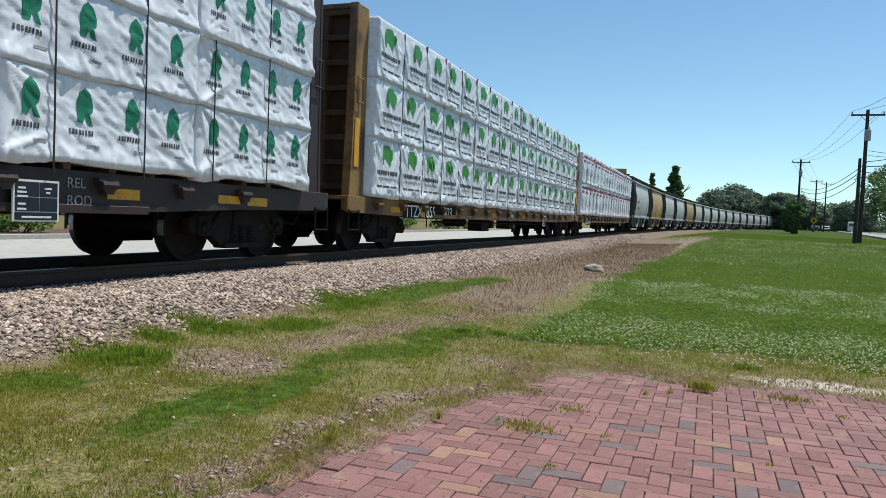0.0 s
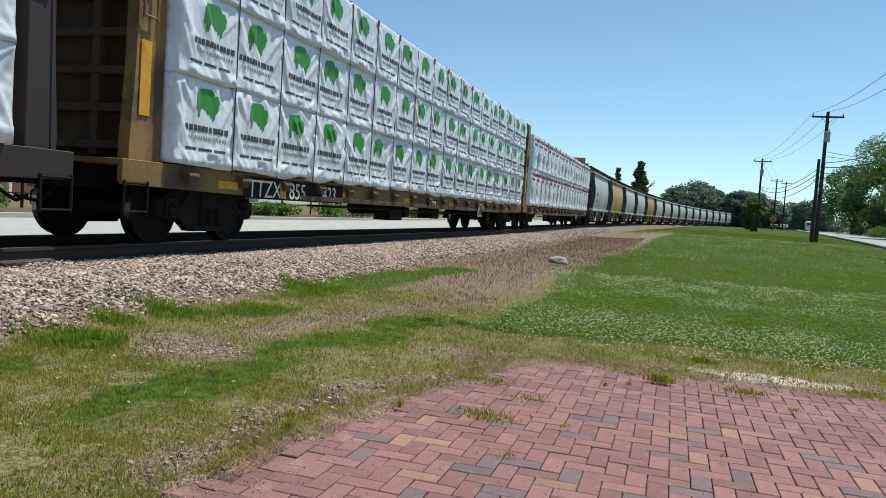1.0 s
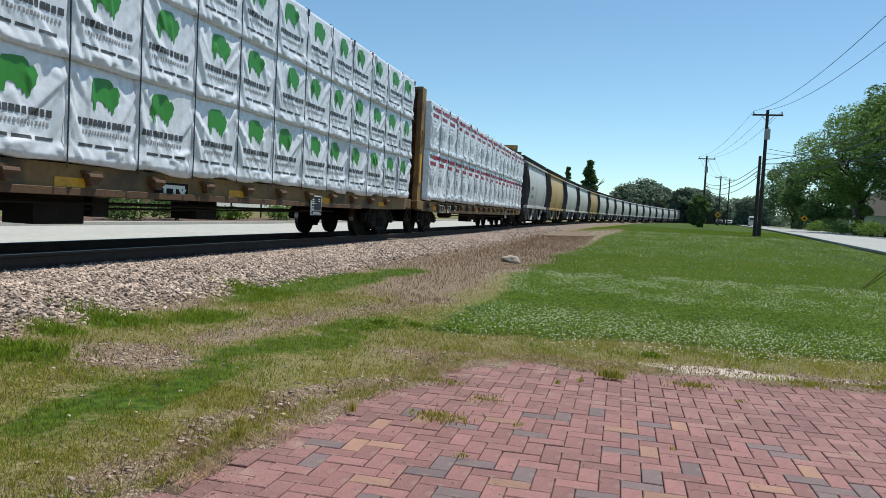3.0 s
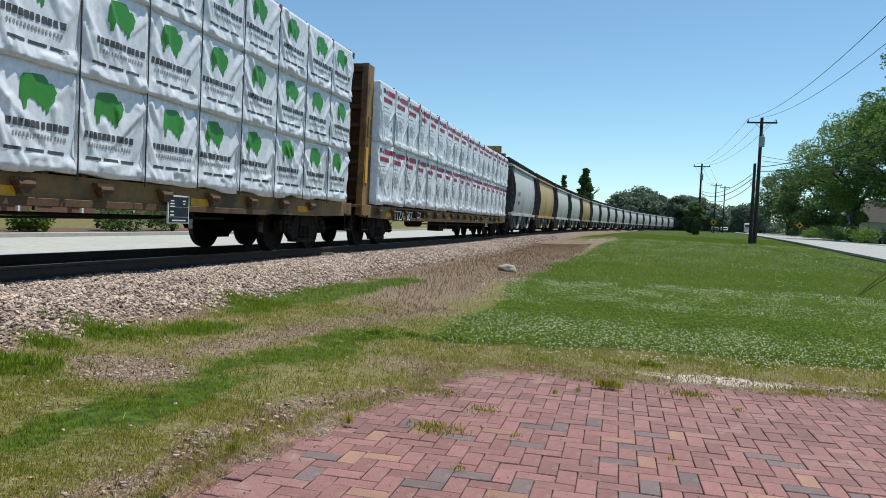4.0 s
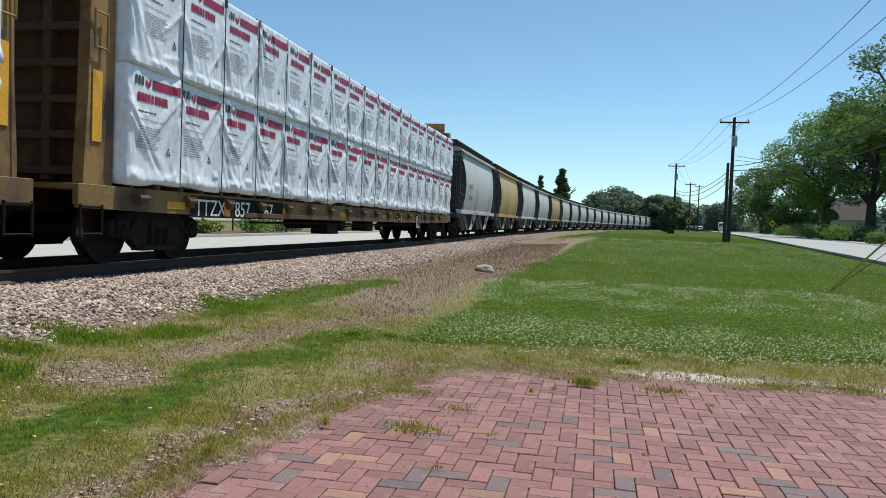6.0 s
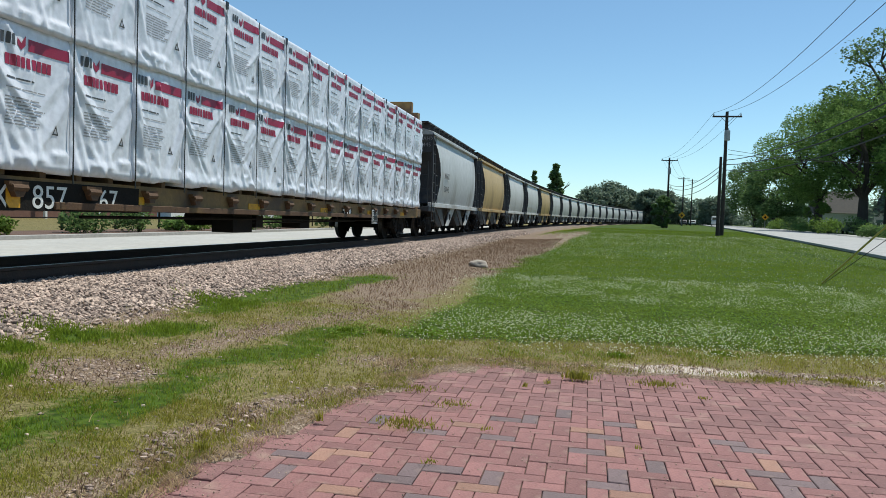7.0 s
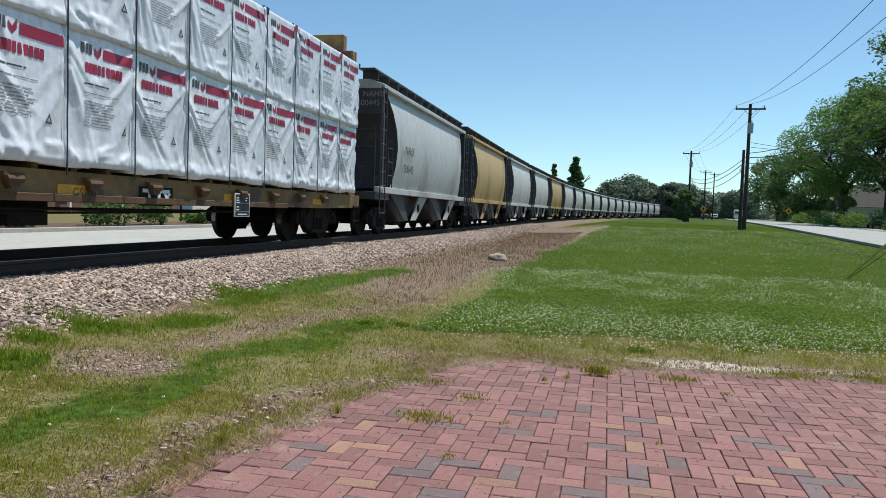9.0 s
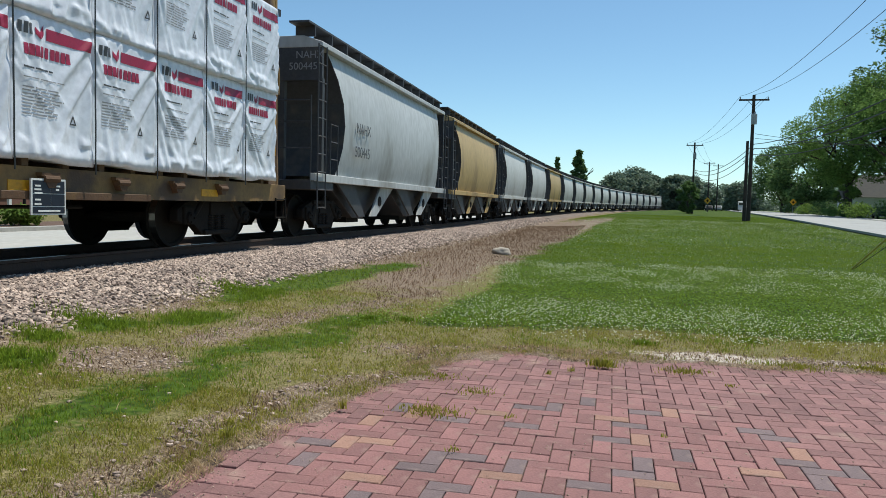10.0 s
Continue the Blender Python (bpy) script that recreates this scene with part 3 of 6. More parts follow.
def flat_car(name, label, paint, rib, number, sign_y, numbers_y, deep):
    car = thing(name, label, "rail car", "centre-beam flat cars")
    # deck and side sills, fish-bellied below
    out = [(-HALF - 0.55, DECK), (HALF + 0.55, DECK), (HALF + 0.55, DECK - 0.30), (9.2, DECK - 0.34), (7.2, DECK - deep), (-7.2, DECK - deep), (-9.2, DECK - 0.34), (-HALF - 0.55, DECK - 0.30)]
    for s in (-1, 1):
        bm = bmesh.new()
        x0, x1 = sorted((s * (SIDE - 0.03), s * (SIDE - 0.09)))
        extrude(bm, out, "x", x0, x1)
        part("side_sill", bm, M_SILL if paint is M_TAN else paint, car, bevel=0.006)
        bm = bmesh.new()
        box(bm, *sorted((s * (SIDE + 0.015), s * (SIDE - 0.25))), -7.4, 7.4, DECK - deep - 0.02, DECK - deep + 0.07)
        part("bottom_flange", bm, rib, car, bevel=0.006)
    bm = bmesh.new()
    box(bm, -SIDE + 0.09, SIDE - 0.09, -HALF - 0.55, HALF + 0.55, DECK - 0.06, DECK)
    part("deck", bm, paint, car, bevel=0.006)
    bm = bmesh.new()
    box(bm, -0.3, 0.3, -HALF - 0.5, HALF + 0.5, 0.70, DECK - 0.07)
    for k in range(-8, 9):
        box(bm, -SIDE + 0.1, SIDE - 0.1, k * 1.25 - 0.05, k * 1.25 + 0.05, DECK - 0.26, DECK - 0.07)
    part("centre_sill", bm, M_BLACK, car)
    bm = bmesh.new()
    tube(bm, (-0.55, -1.2, 0.60), (-0.55, 0.4, 0.60), 0.15, seg=14)
    box(bm, 0.5, 0.95, 1.0, 1.6, 0.42, 0.80)
    tube(bm, (1.0, -6.5, 0.62), (1.0, 6.5, 0.62), 0.025, seg=6)
    box(bm, 0.55, 0.98, -2.3, -1.5, 0.36, 0.72)
    box(bm, 0.75, 1.02, -1.4, -1.1, 0.45, 0.70)
    tube(bm, (0.98, -1.5, 0.55), (1.02, 4.8, 0.60), 0.018, seg=6)
    part("brake_gear", bm, M_BLACK, car)
    # the centre beam, mostly behind the load
    bm = bmesh.new()
    box(bm, -0.12, 0.12, -HALF, HALF, 4.35, 4.55)
    for k in range(-9, 10):
        box(bm, -0.06, 0.06, k * 1.22 - 0.06, k * 1.22 + 0.06, DECK, 4.36)
    part("centre_beam", bm, paint, car)
    for s in (-1, 1):
        bulkhead = bmesh.new()
        y0, y1 = sorted((s * HALF, s * (HALF + 0.05)))
        box(bulkhead, -POST + 0.05, POST - 0.05, y0, y1, DECK, DECK + 3.5)
        bh = part("bulkhead", bulkhead, rib, car, "rust-brown steel bulkhead with deep ribs")
        for x in (-1, 1):
            bm = bmesh.new()
            xa, xb = sorted((x * POST, x * (POST - 0.07)))
            inner = HALF - (0.2 if s < 0 and number else 0.0)
            out = [(s * inner, DECK - 0.28), (s * (HALF + 0.36), DECK - 0.28), (s * (HALF + 0.36), DECK + 0.15), (s * (HALF + 0.30), DECK + 1.1), (s * (HALF + 0.26), DECK + 3.53), (s * inner, DECK + 3.53)]
            extrude(bm, out, "x", xa, xb)
            xa, xb = sorted((x * (POST + 0.012), x * (POST - 0.15)))
            out = [(s * (HALF + 0.31), DECK - 0.26), (s * (HALF + 0.38), DECK - 0.26), (s * (HALF + 0.38), DECK + 0.15), (s * (HALF + 0.32), DECK + 1.1), (s * (HALF + 0.28), DECK + 3.54), (s * (HALF + 0.21), DECK + 3.54)]
            extrude(bm, out, "x", xa, xb)
            part("post", bm, paint, bh, bevel=0.008)
            bm = bmesh.new()
            xa, xb = sorted((x * (POST + 0.005), x * (POST + 0.016)))
            box(bm, xa, xb, *sorted((s * (HALF + 0.06), s * (HALF + 0.24))), DECK + 0.55, DECK + 1.45)
            if paint is M_MAROON:
                bm.free()
            else:
                part("yellow_panel", bm, M_YEL, bh, "bright yellow painted panel")
            ladder(bh, x * (POST + 0.06), s * (HALF + 0.15) - 0.12, DECK + 1.7, DECK + 2.2, 2, 0.24, paint, "grab_iron")
        for k in range(8):
            bm = bmesh.new()
            z = DECK + 0.12 + k * 0.46
            box(bm, -POST + 0.08, POST - 0.08, *sorted((s * (HALF + 0.05), s * (HALF + 0.22))), z, z + 0.10)
            part("rib", bm, rib, bh, bevel=0.008)
        for x in (-0.55, 0.55):
            bm = bmesh.new()
            box(bm, x - 0.06, x + 0.06, *sorted((s * (HALF + 0.05), s * (HALF + 0.2))), DECK + 0.05, DECK + 3.45)
            part("stiffener", bm, rib, bh)
        bm = bmesh.new()
        box(bm, -POST + 0.05, POST - 0.05, *sorted((s * HALF, s * (HALF + 0.27))), DECK + 3.44, DECK + 3.53)
        part("top_cap", bm, paint, bh, bevel=0.008)
        for x in (-1, 1):
            ladder(car, x * (SIDE - 0.02), s * (HALF + 0.32) - 0.2, 0.42, DECK - 0.25, 2, 0.40, M_BLACK, "stirrup")
        coupler(car, s * (HALF + 0.4), s)
        truck(car, s * 9.6)
    # load winches along both sills
    bm = bmesh.new()
    box(bm, -0.02, 0.08, -0.14, 0.14, -0.07, -0.03)
    extrude(bm, [(-0.13, -0.06), (0.13, -0.06), (0.05, -0.2), (-0.05, -0.2)], "x", -0.02, 0.09)
    tube(bm, (0.07, -0.11, -0.10), (0.07, 0.11, -0.10), 0.045, seg=8)
    winch = finish(bm, "winch", [M_RIB if paint is M_TAN else paint])
    for k in range(17):
        y = -9.849 + k * 1.231 - 0.6155
        for s, turn in ((1, 0), (-1, 180)):
            part_of("winch", winch, car, pose(s * (SIDE - 0.03), y, DECK - 0.03, 0, 0, turn))
    # reflectors
    bm = bmesh.new()
    box(bm, 0, 0.006, -0.24, 0.24, -0.055, 0.055)
    refl = finish(bm, "reflector", M_YEL)
    for k in range(6):
        part_of("reflector", refl, car, pose(SIDE - 0.028, -9.55 + k * 3.7, DECK - 0.21), "yellow reflective strip")
    # consolidated stencil board
    bm = bmesh.new()
    box(bm, 0, 0.02, -0.31, 0.31, -0.25, 0.25)
    board = part("placard", bm, M_WHITE, car, "black data board with a white border")
    board.location = (SIDE + 0.03, sign_y, DECK - 0.33)
    board.scale = (1, 0.82, 0.8)
    for y, z, w, h in ((-0.125, 0.135, 0.157, 0.088), (0.163, 0.135, 0.122, 0.088), (-0.125, -0.045, 0.157, 0.083), (0.163, -0.045, 0.122, 0.083), (0, -0.185, 0.285, 0.045)):
        bm = bmesh.new()
        box(bm, 0.02, 0.024, y - w, y + w, z - h, z + h)
        panel = part("panel", bm, M_PLACARD, board)
    for y, z, w in ((-0.2, 0.15, 0.05), (-0.2, 0.10, 0.06), (-0.19, 0.05, 0.07), (0.15, 0.15, 0.05), (0.15, 0.10, 0.03), (-0.2, -0.04, 0.05), (-0.2, -0.10, 0.06), (0, -0.195, 0.2)):
        bm = bmesh.new()
        box(bm, 0.025, 0.026, y - w, y + w, z - 0.012, z + 0.012)
        part("print_bar", bm, M_WHITE, board)
    if number:
        bm = bmesh.new()
        box(bm, 0, 0.006, -9.15, -5.75, -0.17, 0.17)
        plate = part("number_panel", bm, M_BLACK, car, "black painted panel with white car number")
        plate.location = (SIDE - 0.024, 0, DECK - 0.21)
        for text, y in number:
            lettering(text, 0.38, plate, 0.01, y, -0.14, M_WHITE)
        bm = bmesh.new()
        box(bm, 0.006, 0.012, -8.12, -7.92, -0.14, 0.14)
        part("yellow_square", bm, M_YEL, plate, "yellow reflective square")
    return car


# ---- wrapped loads ----
def fold_lines(style, w, h, rnd):
    """Creases of one wrapped face: start, direction, length, width and height of each."""
    out = []

    def fold(y, z, a, length, width, amp):
        out.append((y, z, math.cos(a), math.sin(a), length, width, amp))

    if style == "lumber":
        # fine slanting ripples, with fans from the corners
        for _ in range(150):
            fold(rnd.uniform(-w / 2, w / 2), rnd.uniform(0.05, h), radians(rnd.gauss(-24, 9)), rnd.uniform(0.15, 0.5), rnd.uniform(0.022, 0.034), rnd.uniform(0.003, 0.008))
        for c, z0, lo, hi in ((-w / 2, 0.0, 8, 70), (w / 2, 0.0, 110, 172), (-w / 2, h, -70, -10), (w / 2, h, -170, -110)):
            for _ in range(9):
                fold(c, z0, radians(rnd.uniform(lo, hi)), rnd.uniform(0.3, 0.9), rnd.uniform(0.03, 0.05), rnd.uniform(0.008, 0.018))
        for _ in range(14):
            fold(rnd.uniform(-w / 2, w / 2), 0.0, radians(rnd.uniform(40, 140)), rnd.uniform(0.12, 0.3), 0.035, rnd.uniform(0.008, 0.016))
        return out
    # long drapes from the strapped upper corners, pleats rising from the hem, a few loose slants
    tall = style == "rock"
    for c in (-1, 1):
        for _ in range(rnd.randrange(3, 6)):
            a = rnd.uniform(-84, -40) if c < 0 else rnd.uniform(-140, -96)
            fold(c * w / 2, h * rnd.uniform(0.5, 1.02), radians(a), rnd.uniform(0.5, 1.15) * (1.35 if tall else 1.0), rnd.uniform(0.035, 0.07), rnd.uniform(0.010, 0.024))
    for _ in range(6):
        fold(rnd.uniform(-w / 2, w / 2), rnd.uniform(-0.05, 0.05), radians(rnd.gauss(90, 24)), rnd.uniform(0.25, 0.7), rnd.uniform(0.03, 0.055), rnd.uniform(0.008, 0.020))
    for _ in range(4):
        fold(rnd.uniform(-w / 2, w / 2), rnd.uniform(0.5, h), radians(rnd.gauss(-80 if tall else -64, 16)), rnd.uniform(0.4, 1.0), rnd.uniform(0.035, 0.06), rnd.uniform(0.008, 0.016))
    for _ in range(3):
        fold(rnd.uniform(-w / 2, w / 2), rnd.uniform(0.02, 0.2), radians(rnd.gauss(0, 12)), rnd.uniform(0.25, 0.6), 0.05, rnd.uniform(0.010, 0.02))
    return out


class Face:
    """The creased front of a pack as a grid of depths."""

    def __init__(self, style, w, h, seed):
        rnd = random.Random(seed * 101 + 7)
        step = 0.026
        self.w, self.h, self.ny, self.nz = w, h, int(w / step), int(h / step)
        y = np.linspace(-w / 2, w / 2, self.ny + 1)[None, :]
        z = np.linspace(0, h, self.nz + 1)[:, None]
        x = np.zeros((self.nz + 1, self.ny + 1))
        for fy, fz, cy, cz, length, width, amp in fold_lines(style, w, h, rnd):
            # a crease bows a little, is steep on one side and fades along its length
            along = ((y - fy) * cy + (z - fz) * cz) / length
            bow = rnd.uniform(-0.08, 0.08) * length
            off = -(y - fy) * cz + (z - fz) * cy + bow * along ** 2
            side = rnd.choice((-1, 1))
            wide = np.where(off * side > 0, width, width * 2.6)
            taper = np.clip(1 - along, 0, 1) ** 0.7 * np.clip(along * 8 + 0.5, 0, 1)
            x = np.maximum(x, x * 0.45 + 2.5 * amp * np.clip(1 - np.abs(off) / wide, 0, 1) * taper)
        sag = 0.014 * math.sin(seed * 1.7)
        x += sag * np.cos(y / w * 3.1) * np.sin(z / h * 3.1) + 0.006 * np.sin(y * 2.9 + seed) * np.sin(z * 3.7 + seed * 2)
        edge = np.clip(np.minimum(y + w / 2, w / 2 - y) / 0.05, 0, 1)
        x = x * (0.25 + 0.75 * edge) - 0.012 * (1 - edge)
        x -= 0.035 * np.clip(1 - (h - z) / 0.05, 0, 1) ** 2
        # the loose hem stands off the pack
        hem = np.array([0.012 + 0.03 * max(0.0, 0.35 + noise.noise((v * 2.1, seed, 6.0))) for v in y[0]])[None, :]
        x += hem * np.clip(1 - z / 0.16, 0, 1)
        self.x = x

    def depth(self, y, z):
        u = min(self.ny - 1e-6, max(0.0, (y / self.w + 0.5) * self.ny))
        v = min(self.nz - 1e-6, max(0.0, z / self.h * self.nz))
        i, j = int(u), int(v)
        u, v, x = u - i, v - j, self.x
        return (x[j, i] * (1 - u) + x[j, i + 1] * u) * (1 - v) + (x[j + 1, i] * (1 - u) + x[j + 1, i + 1] * u) * v


def pack_mesh(face, depth, seed, drape):
    """A wrapped pack, its printed face to +x at x = 0; it stands on z = 0 and its ragged hem hangs below."""
    w, h, ny, nz = face.w, face.h, face.ny, face.nz
    verts, faces = [], []
    for j in range(nz + 1):
        for i in range(ny + 1):
            y, z = -w / 2 + w * i / ny, h * j / nz
            if j == 0:
                z = -drape * max(0.12, 0.40 + 0.8 * noise.noise((y * 1.2, seed, 2.0)) + 0.12 * noise.noise((y * 9, seed, 4.0)))
            verts.append((face.x[j, i], y * 0.999, z))
    n = ny + 1
    for j in range(nz):
        for i in range(ny):
            faces.append((j * n + i, j * n + i + 1, (j + 1) * n + i + 1, (j + 1) * n + i))
    ring = [i for i in range(n)] + [j * n + ny for j in range(1, nz + 1)] + [nz * n + i for i in range(ny - 1, -1, -1)] + [j * n for j in range(nz - 1, 0, -1)]
    base = len(verts)
    for k in ring:
        x, y, z = verts[k]
        verts.append((-depth, y, max(z, 0)))
    m = len(ring)
    for k in range(m):
        faces.append((ring[k], base + k, base + (k + 1) % m, ring[(k + 1) % m]))
    faces.append([base + k for k in range(m)][::-1])
    return soup("pack", verts, faces, M_WRAP, True)


def print_mesh(name, outlines, y0, y1, z0, z1, face, material):
    """Ink on the creased wrap inside the outlines, which run from 0 to 1 over the printed field."""
    edges = [(o[k - 1], o[k]) for o in outlines for k in range(len(o))]
    cuts = sorted(set([round(p[0], 5) for o in outlines for p in o] + [k / max(1, int((y1 - y0) / 0.026)) for k in range(int((y1 - y0) / 0.026) + 1)]))
    verts, faces, known = [], [], {}

    def vert(u, v):
        key = (round(u, 5), round(v, 4))
        if key not in known:
            y, z = y0 + (y1 - y0) * u, z0 + (z1 - z0) * v
            known[key] = len(verts)
            verts.append((face.depth(y, z) + 0.006, y, z))
        return known[key]

    def crossings(u, at):
        out = []
        for (ua, va), (ub, vb) in edges:
            if (ua < u) != (ub < u):
                out.append(va + (vb - va) * (at - ua) / (ub - ua))
        return sorted(out)

    for ua, ub in zip(cuts, cuts[1:]):
        if ub - ua < 1e-4:
            continue
        mid = (ua + ub) / 2
        left, right = crossings(mid, ua), crossings(mid, ub)
        for k in range(0, len(left) - 1, 2):
            n = max(1, math.ceil((left[k + 1] - left[k]) * (z1 - z0) / 0.026))
            rows = [[vert(u, col[k] + (col[k + 1] - col[k]) * j / n) for u, col in ((ua, left), (ub, right))] for j in range(n + 1)]
            for p, q in zip(rows, rows[1:]):
                f = list(dict.fromkeys((p[0], p[1], q[1], q[0])))
                if len(f) > 2:
                    faces.append(f)
    return soup(name, verts, faces, material)


BEAST = ((0.0, 0.30), (0.03, 0.80), (0.10, 0.93), (0.35, 0.98), (0.62, 1.0), (0.72, 0.92), (0.78, 0.80), (0.86, 0.84), (0.92, 0.78), (1.0, 0.62), (0.95, 0.52), (0.93, 0.38), (0.86, 0.30), (0.80, 0.22), (0.78, 0.06),
         (0.72, 0.0), (0.70, 0.16), (0.62, 0.08), (0.60, 0.22), (0.50, 0.20), (0.42, 0.32), (0.26, 0.36), (0.20, 0.28), (0.17, 0.06), (0.09, 0.04), (0.07, 0.26))
CROWN = ((0.10, 0.06), (0.05, 0.60), (0.18, 0.85), (0.45, 1.0), (0.75, 0.85), (0.92, 0.60), (0.88, 0.38), (0.72, 0.30), (0.95, 0.0), (0.66, 0.02), (0.50, 0.24), (0.38, 0.04))
CUBE = ((0.0, 0.75), (0.5, 0.45), (1.0, 1.0), (1.0, 0.35), (0.5, 0.0), (0.0, 0.3))


def rect(u0, u1, v0=0.0, v1=1.0):
    return ((u0, v0), (u1, v0), (u1, v1), (u0, v1))


def word_bars(n, seed, fill=0.7):
    """A word of n plain upright bars."""
    rnd = random.Random(seed)
    return [rect((k + 0.08) / n, (k + 0.08 + fill * rnd.uniform(0.8, 1.2)) / n) for k in range(n)]


def text_lines(n, seed):
    """Rows of fine print as thin bars."""
    rnd = random.Random(seed)
    out = []
    for k in range(n):
        u, end = 0.0, rnd.uniform(0.7, 1.0)
        while u < end:
            e = min(end, u + rnd.uniform(0.15, 0.4))
            out.append(rect(u, e, (k + 0.25) / n, (k + 0.68) / n))
            u = e + 0.03
    return out


def pack_kind(style, seed, w, h, drape):
    """Meshes of one wrapped pack: its body and its inks."""
    face = Face(style, w, h, seed)
    body = pack_mesh(face, 1.28, seed, drape)

    def ink(name, outlines, y0, y1, z0, z1, material):
        return name, print_mesh(name, outlines, y0, y1, z0, z1, face, material)

    c = ((seed * 37) % 10 - 5) * 0.022
    if style == "board":
        inks = [ink("green_logo", [BEAST], c - 0.25, c + 0.27, 0.57, 0.99, M_GREEN),
                ink("dark_word_bar", word_bars(11, 3, 0.8), c - 0.44, c + 0.45, 0.405, 0.485, M_INK),
                ink("grey_word_bar", word_bars(16, 4, 0.55), c - 0.36, c + 0.43, 0.30, 0.35, M_GREY_INK)]
        for y in (-0.42, -0.12, 0.18):
            inks.append(ink("dark_stripe", [rect(0, 1)], y, y + 0.25, 0.155, 0.19, M_INK))
    elif style == "rock":
        inks = [ink("crimson_stripe", [rect(0, 1)], c - 0.02, w / 2 - 0.05, h - 0.28, h - 0.15, M_CRIMSON),
                ink("logo_cube", [CUBE], c - 0.18, c - 0.06, h - 0.29, h - 0.12, M_CRIMSON),
                ink("dark_word_bar", word_bars(3, 5, 0.66), c - 0.42, c - 0.21, h - 0.26, h - 0.14, M_INK),
                ink("crimson_word_bar", word_bars(9, 6, 0.8), c - 0.36, c + 0.34, h - 0.48, h - 0.36, M_CRIMSON),
                ink("fine_print", text_lines(9, 7), c - 0.36, c + 0.26, h - 1.12, h - 0.80, M_GREY_INK),
                ink("small_mark", [((0, 0), (1, 0), (0.5, 1)), ((0.25, 0.15), (0.75, 0.15), (0.5, 0.65))], c + 0.32, c + 0.43, h - 1.16, h - 1.04, M_INK),
                ink("grey_word_bar", text_lines(1, 11), c - 0.36, c + 0.16, h - 0.63, h - 0.585, M_INK),
                ink("grey_word_bar", text_lines(1, 12), c - 0.36, c + 0.36, h - 0.73, h - 0.70, M_GREY_INK)]
    else:
        inks = []
        for y in (-w * 0.37, -w * 0.13, w * 0.11, w * 0.35):
            inks += [ink("green_logo", [CROWN], y - 0.12, y + 0.12, 0.42 * h, 0.42 * h + 0.38, M_TEAL),
                     ink("grey_word_bar", word_bars(8, 8, 0.6), y - 0.20, y + 0.12, 0.30 * h, 0.30 * h + 0.055, M_INK),
                     ink("small_word_bar", [rect(0, 1)], y + 0.02, y + 0.18, 0.30 * h - 0.12, 0.30 * h - 0.09, M_GREY_INK)]
    return body, inks


def load(car_name, label, style, w, h, tiers, lift=0.0, span=22.16):
    """A strapped load: packs side by side and on top of one another on both sides of the centre beam."""
    root = thing("wrapped_load", label, "load", "wrapped loads")
    kinds = [[pack_kind(style, 1 + 10 * tiers + k + 7 * low, w, h, 0.13 if low else 0.06) for k in range(6 if style != "lumber" else 4)] for low in (0, 1)]
    n = int(round(22.0 / w))
    # the board packs stop short of the rear bulkhead
    short = 0.0 if style == "lumber" else 0.2

    def seam(k, count):
        return -span / 2 + short + (span - short) * k / count

    rnd = random.Random(len(car_name) + tiers)
    for t in range(tiers):
        for k in range(n):
            y = seam(k + 0.5, n)
            body, inks = kinds[1 if t == 0 else 0][(k * 5 + t * 2 + rnd.randrange(2)) % len(kinds[0])]
            out = 1.41 + 0.012 * t + rnd.uniform(-0.015, 0.015)
            p = part_of("pack", body, root, pose(out, y, DECK + lift + t * (h + 0.012), 0, rnd.uniform(-0.6, 0.6), rnd.uniform(-0.7, 0.7)), "white polythene-wrapped pack with creases" if t == 0 and k == 0 else "")
            for name, me in inks:
                ob = part_of(name, me, p)
                if "word" in name or "print" in name:
                    tagged(ob, "row of small printed bars", kind="stuff")
            part_of("pack", body, root, pose(-1.42, y, DECK + lift + t * (h + 0.012), 0, 0, 180))
    # timber risers between the deck and the lowest packs
    bm = bmesh.new()
    box(bm, -1.30, 1.30, -0.05, 0.05, 0.001, lift)
    riser = finish(bm, "riser", M_RISER, bevel=0.006)
    for k in range(36):
        part_of("riser", riser, root, pose(0, seam(k + 0.5, 36), DECK))
    # straps down the wraps
    top = DECK + lift + tiers * (h + 0.012)
    for k in range(17):
        y = seam(k + 1, 18)
        bm = bmesh.new()
        z = DECK - 0.05
        while z < top - 0.06:
            x = 1.456 + 0.002 * math.sin(z * 9 + k)
            box(bm, x - 0.004, x + 0.004, y - 0.009, y + 0.009, z, min(top - 0.05, z + 0.14))
            z += 0.13
        box(bm, 0.1, 1.40, y - 0.009, y + 0.009, top - 0.012, top + 0.006)
        part("strap", bm, M_STRAP, root)
    if style != "lumber":
        for k in range(18):
            if (k * 7) % 3:
                bm = bmesh.new()
                y = seam(k + 1, 18)
                extrude(bm, [(y - 0.05, top - 0.03), (y + 0.05, top - 0.03), (y + 0.04, top - 0.15), (y - 0.03, top - 0.17)], "x", 1.452, 1.464)
                part("corner_guard", bm, M_STRAP if k % 2 else M_CRIMSON, root)
    return root


# ---- covered hopper cars ----
H_HALF = 6.1   # half the length of the end sills


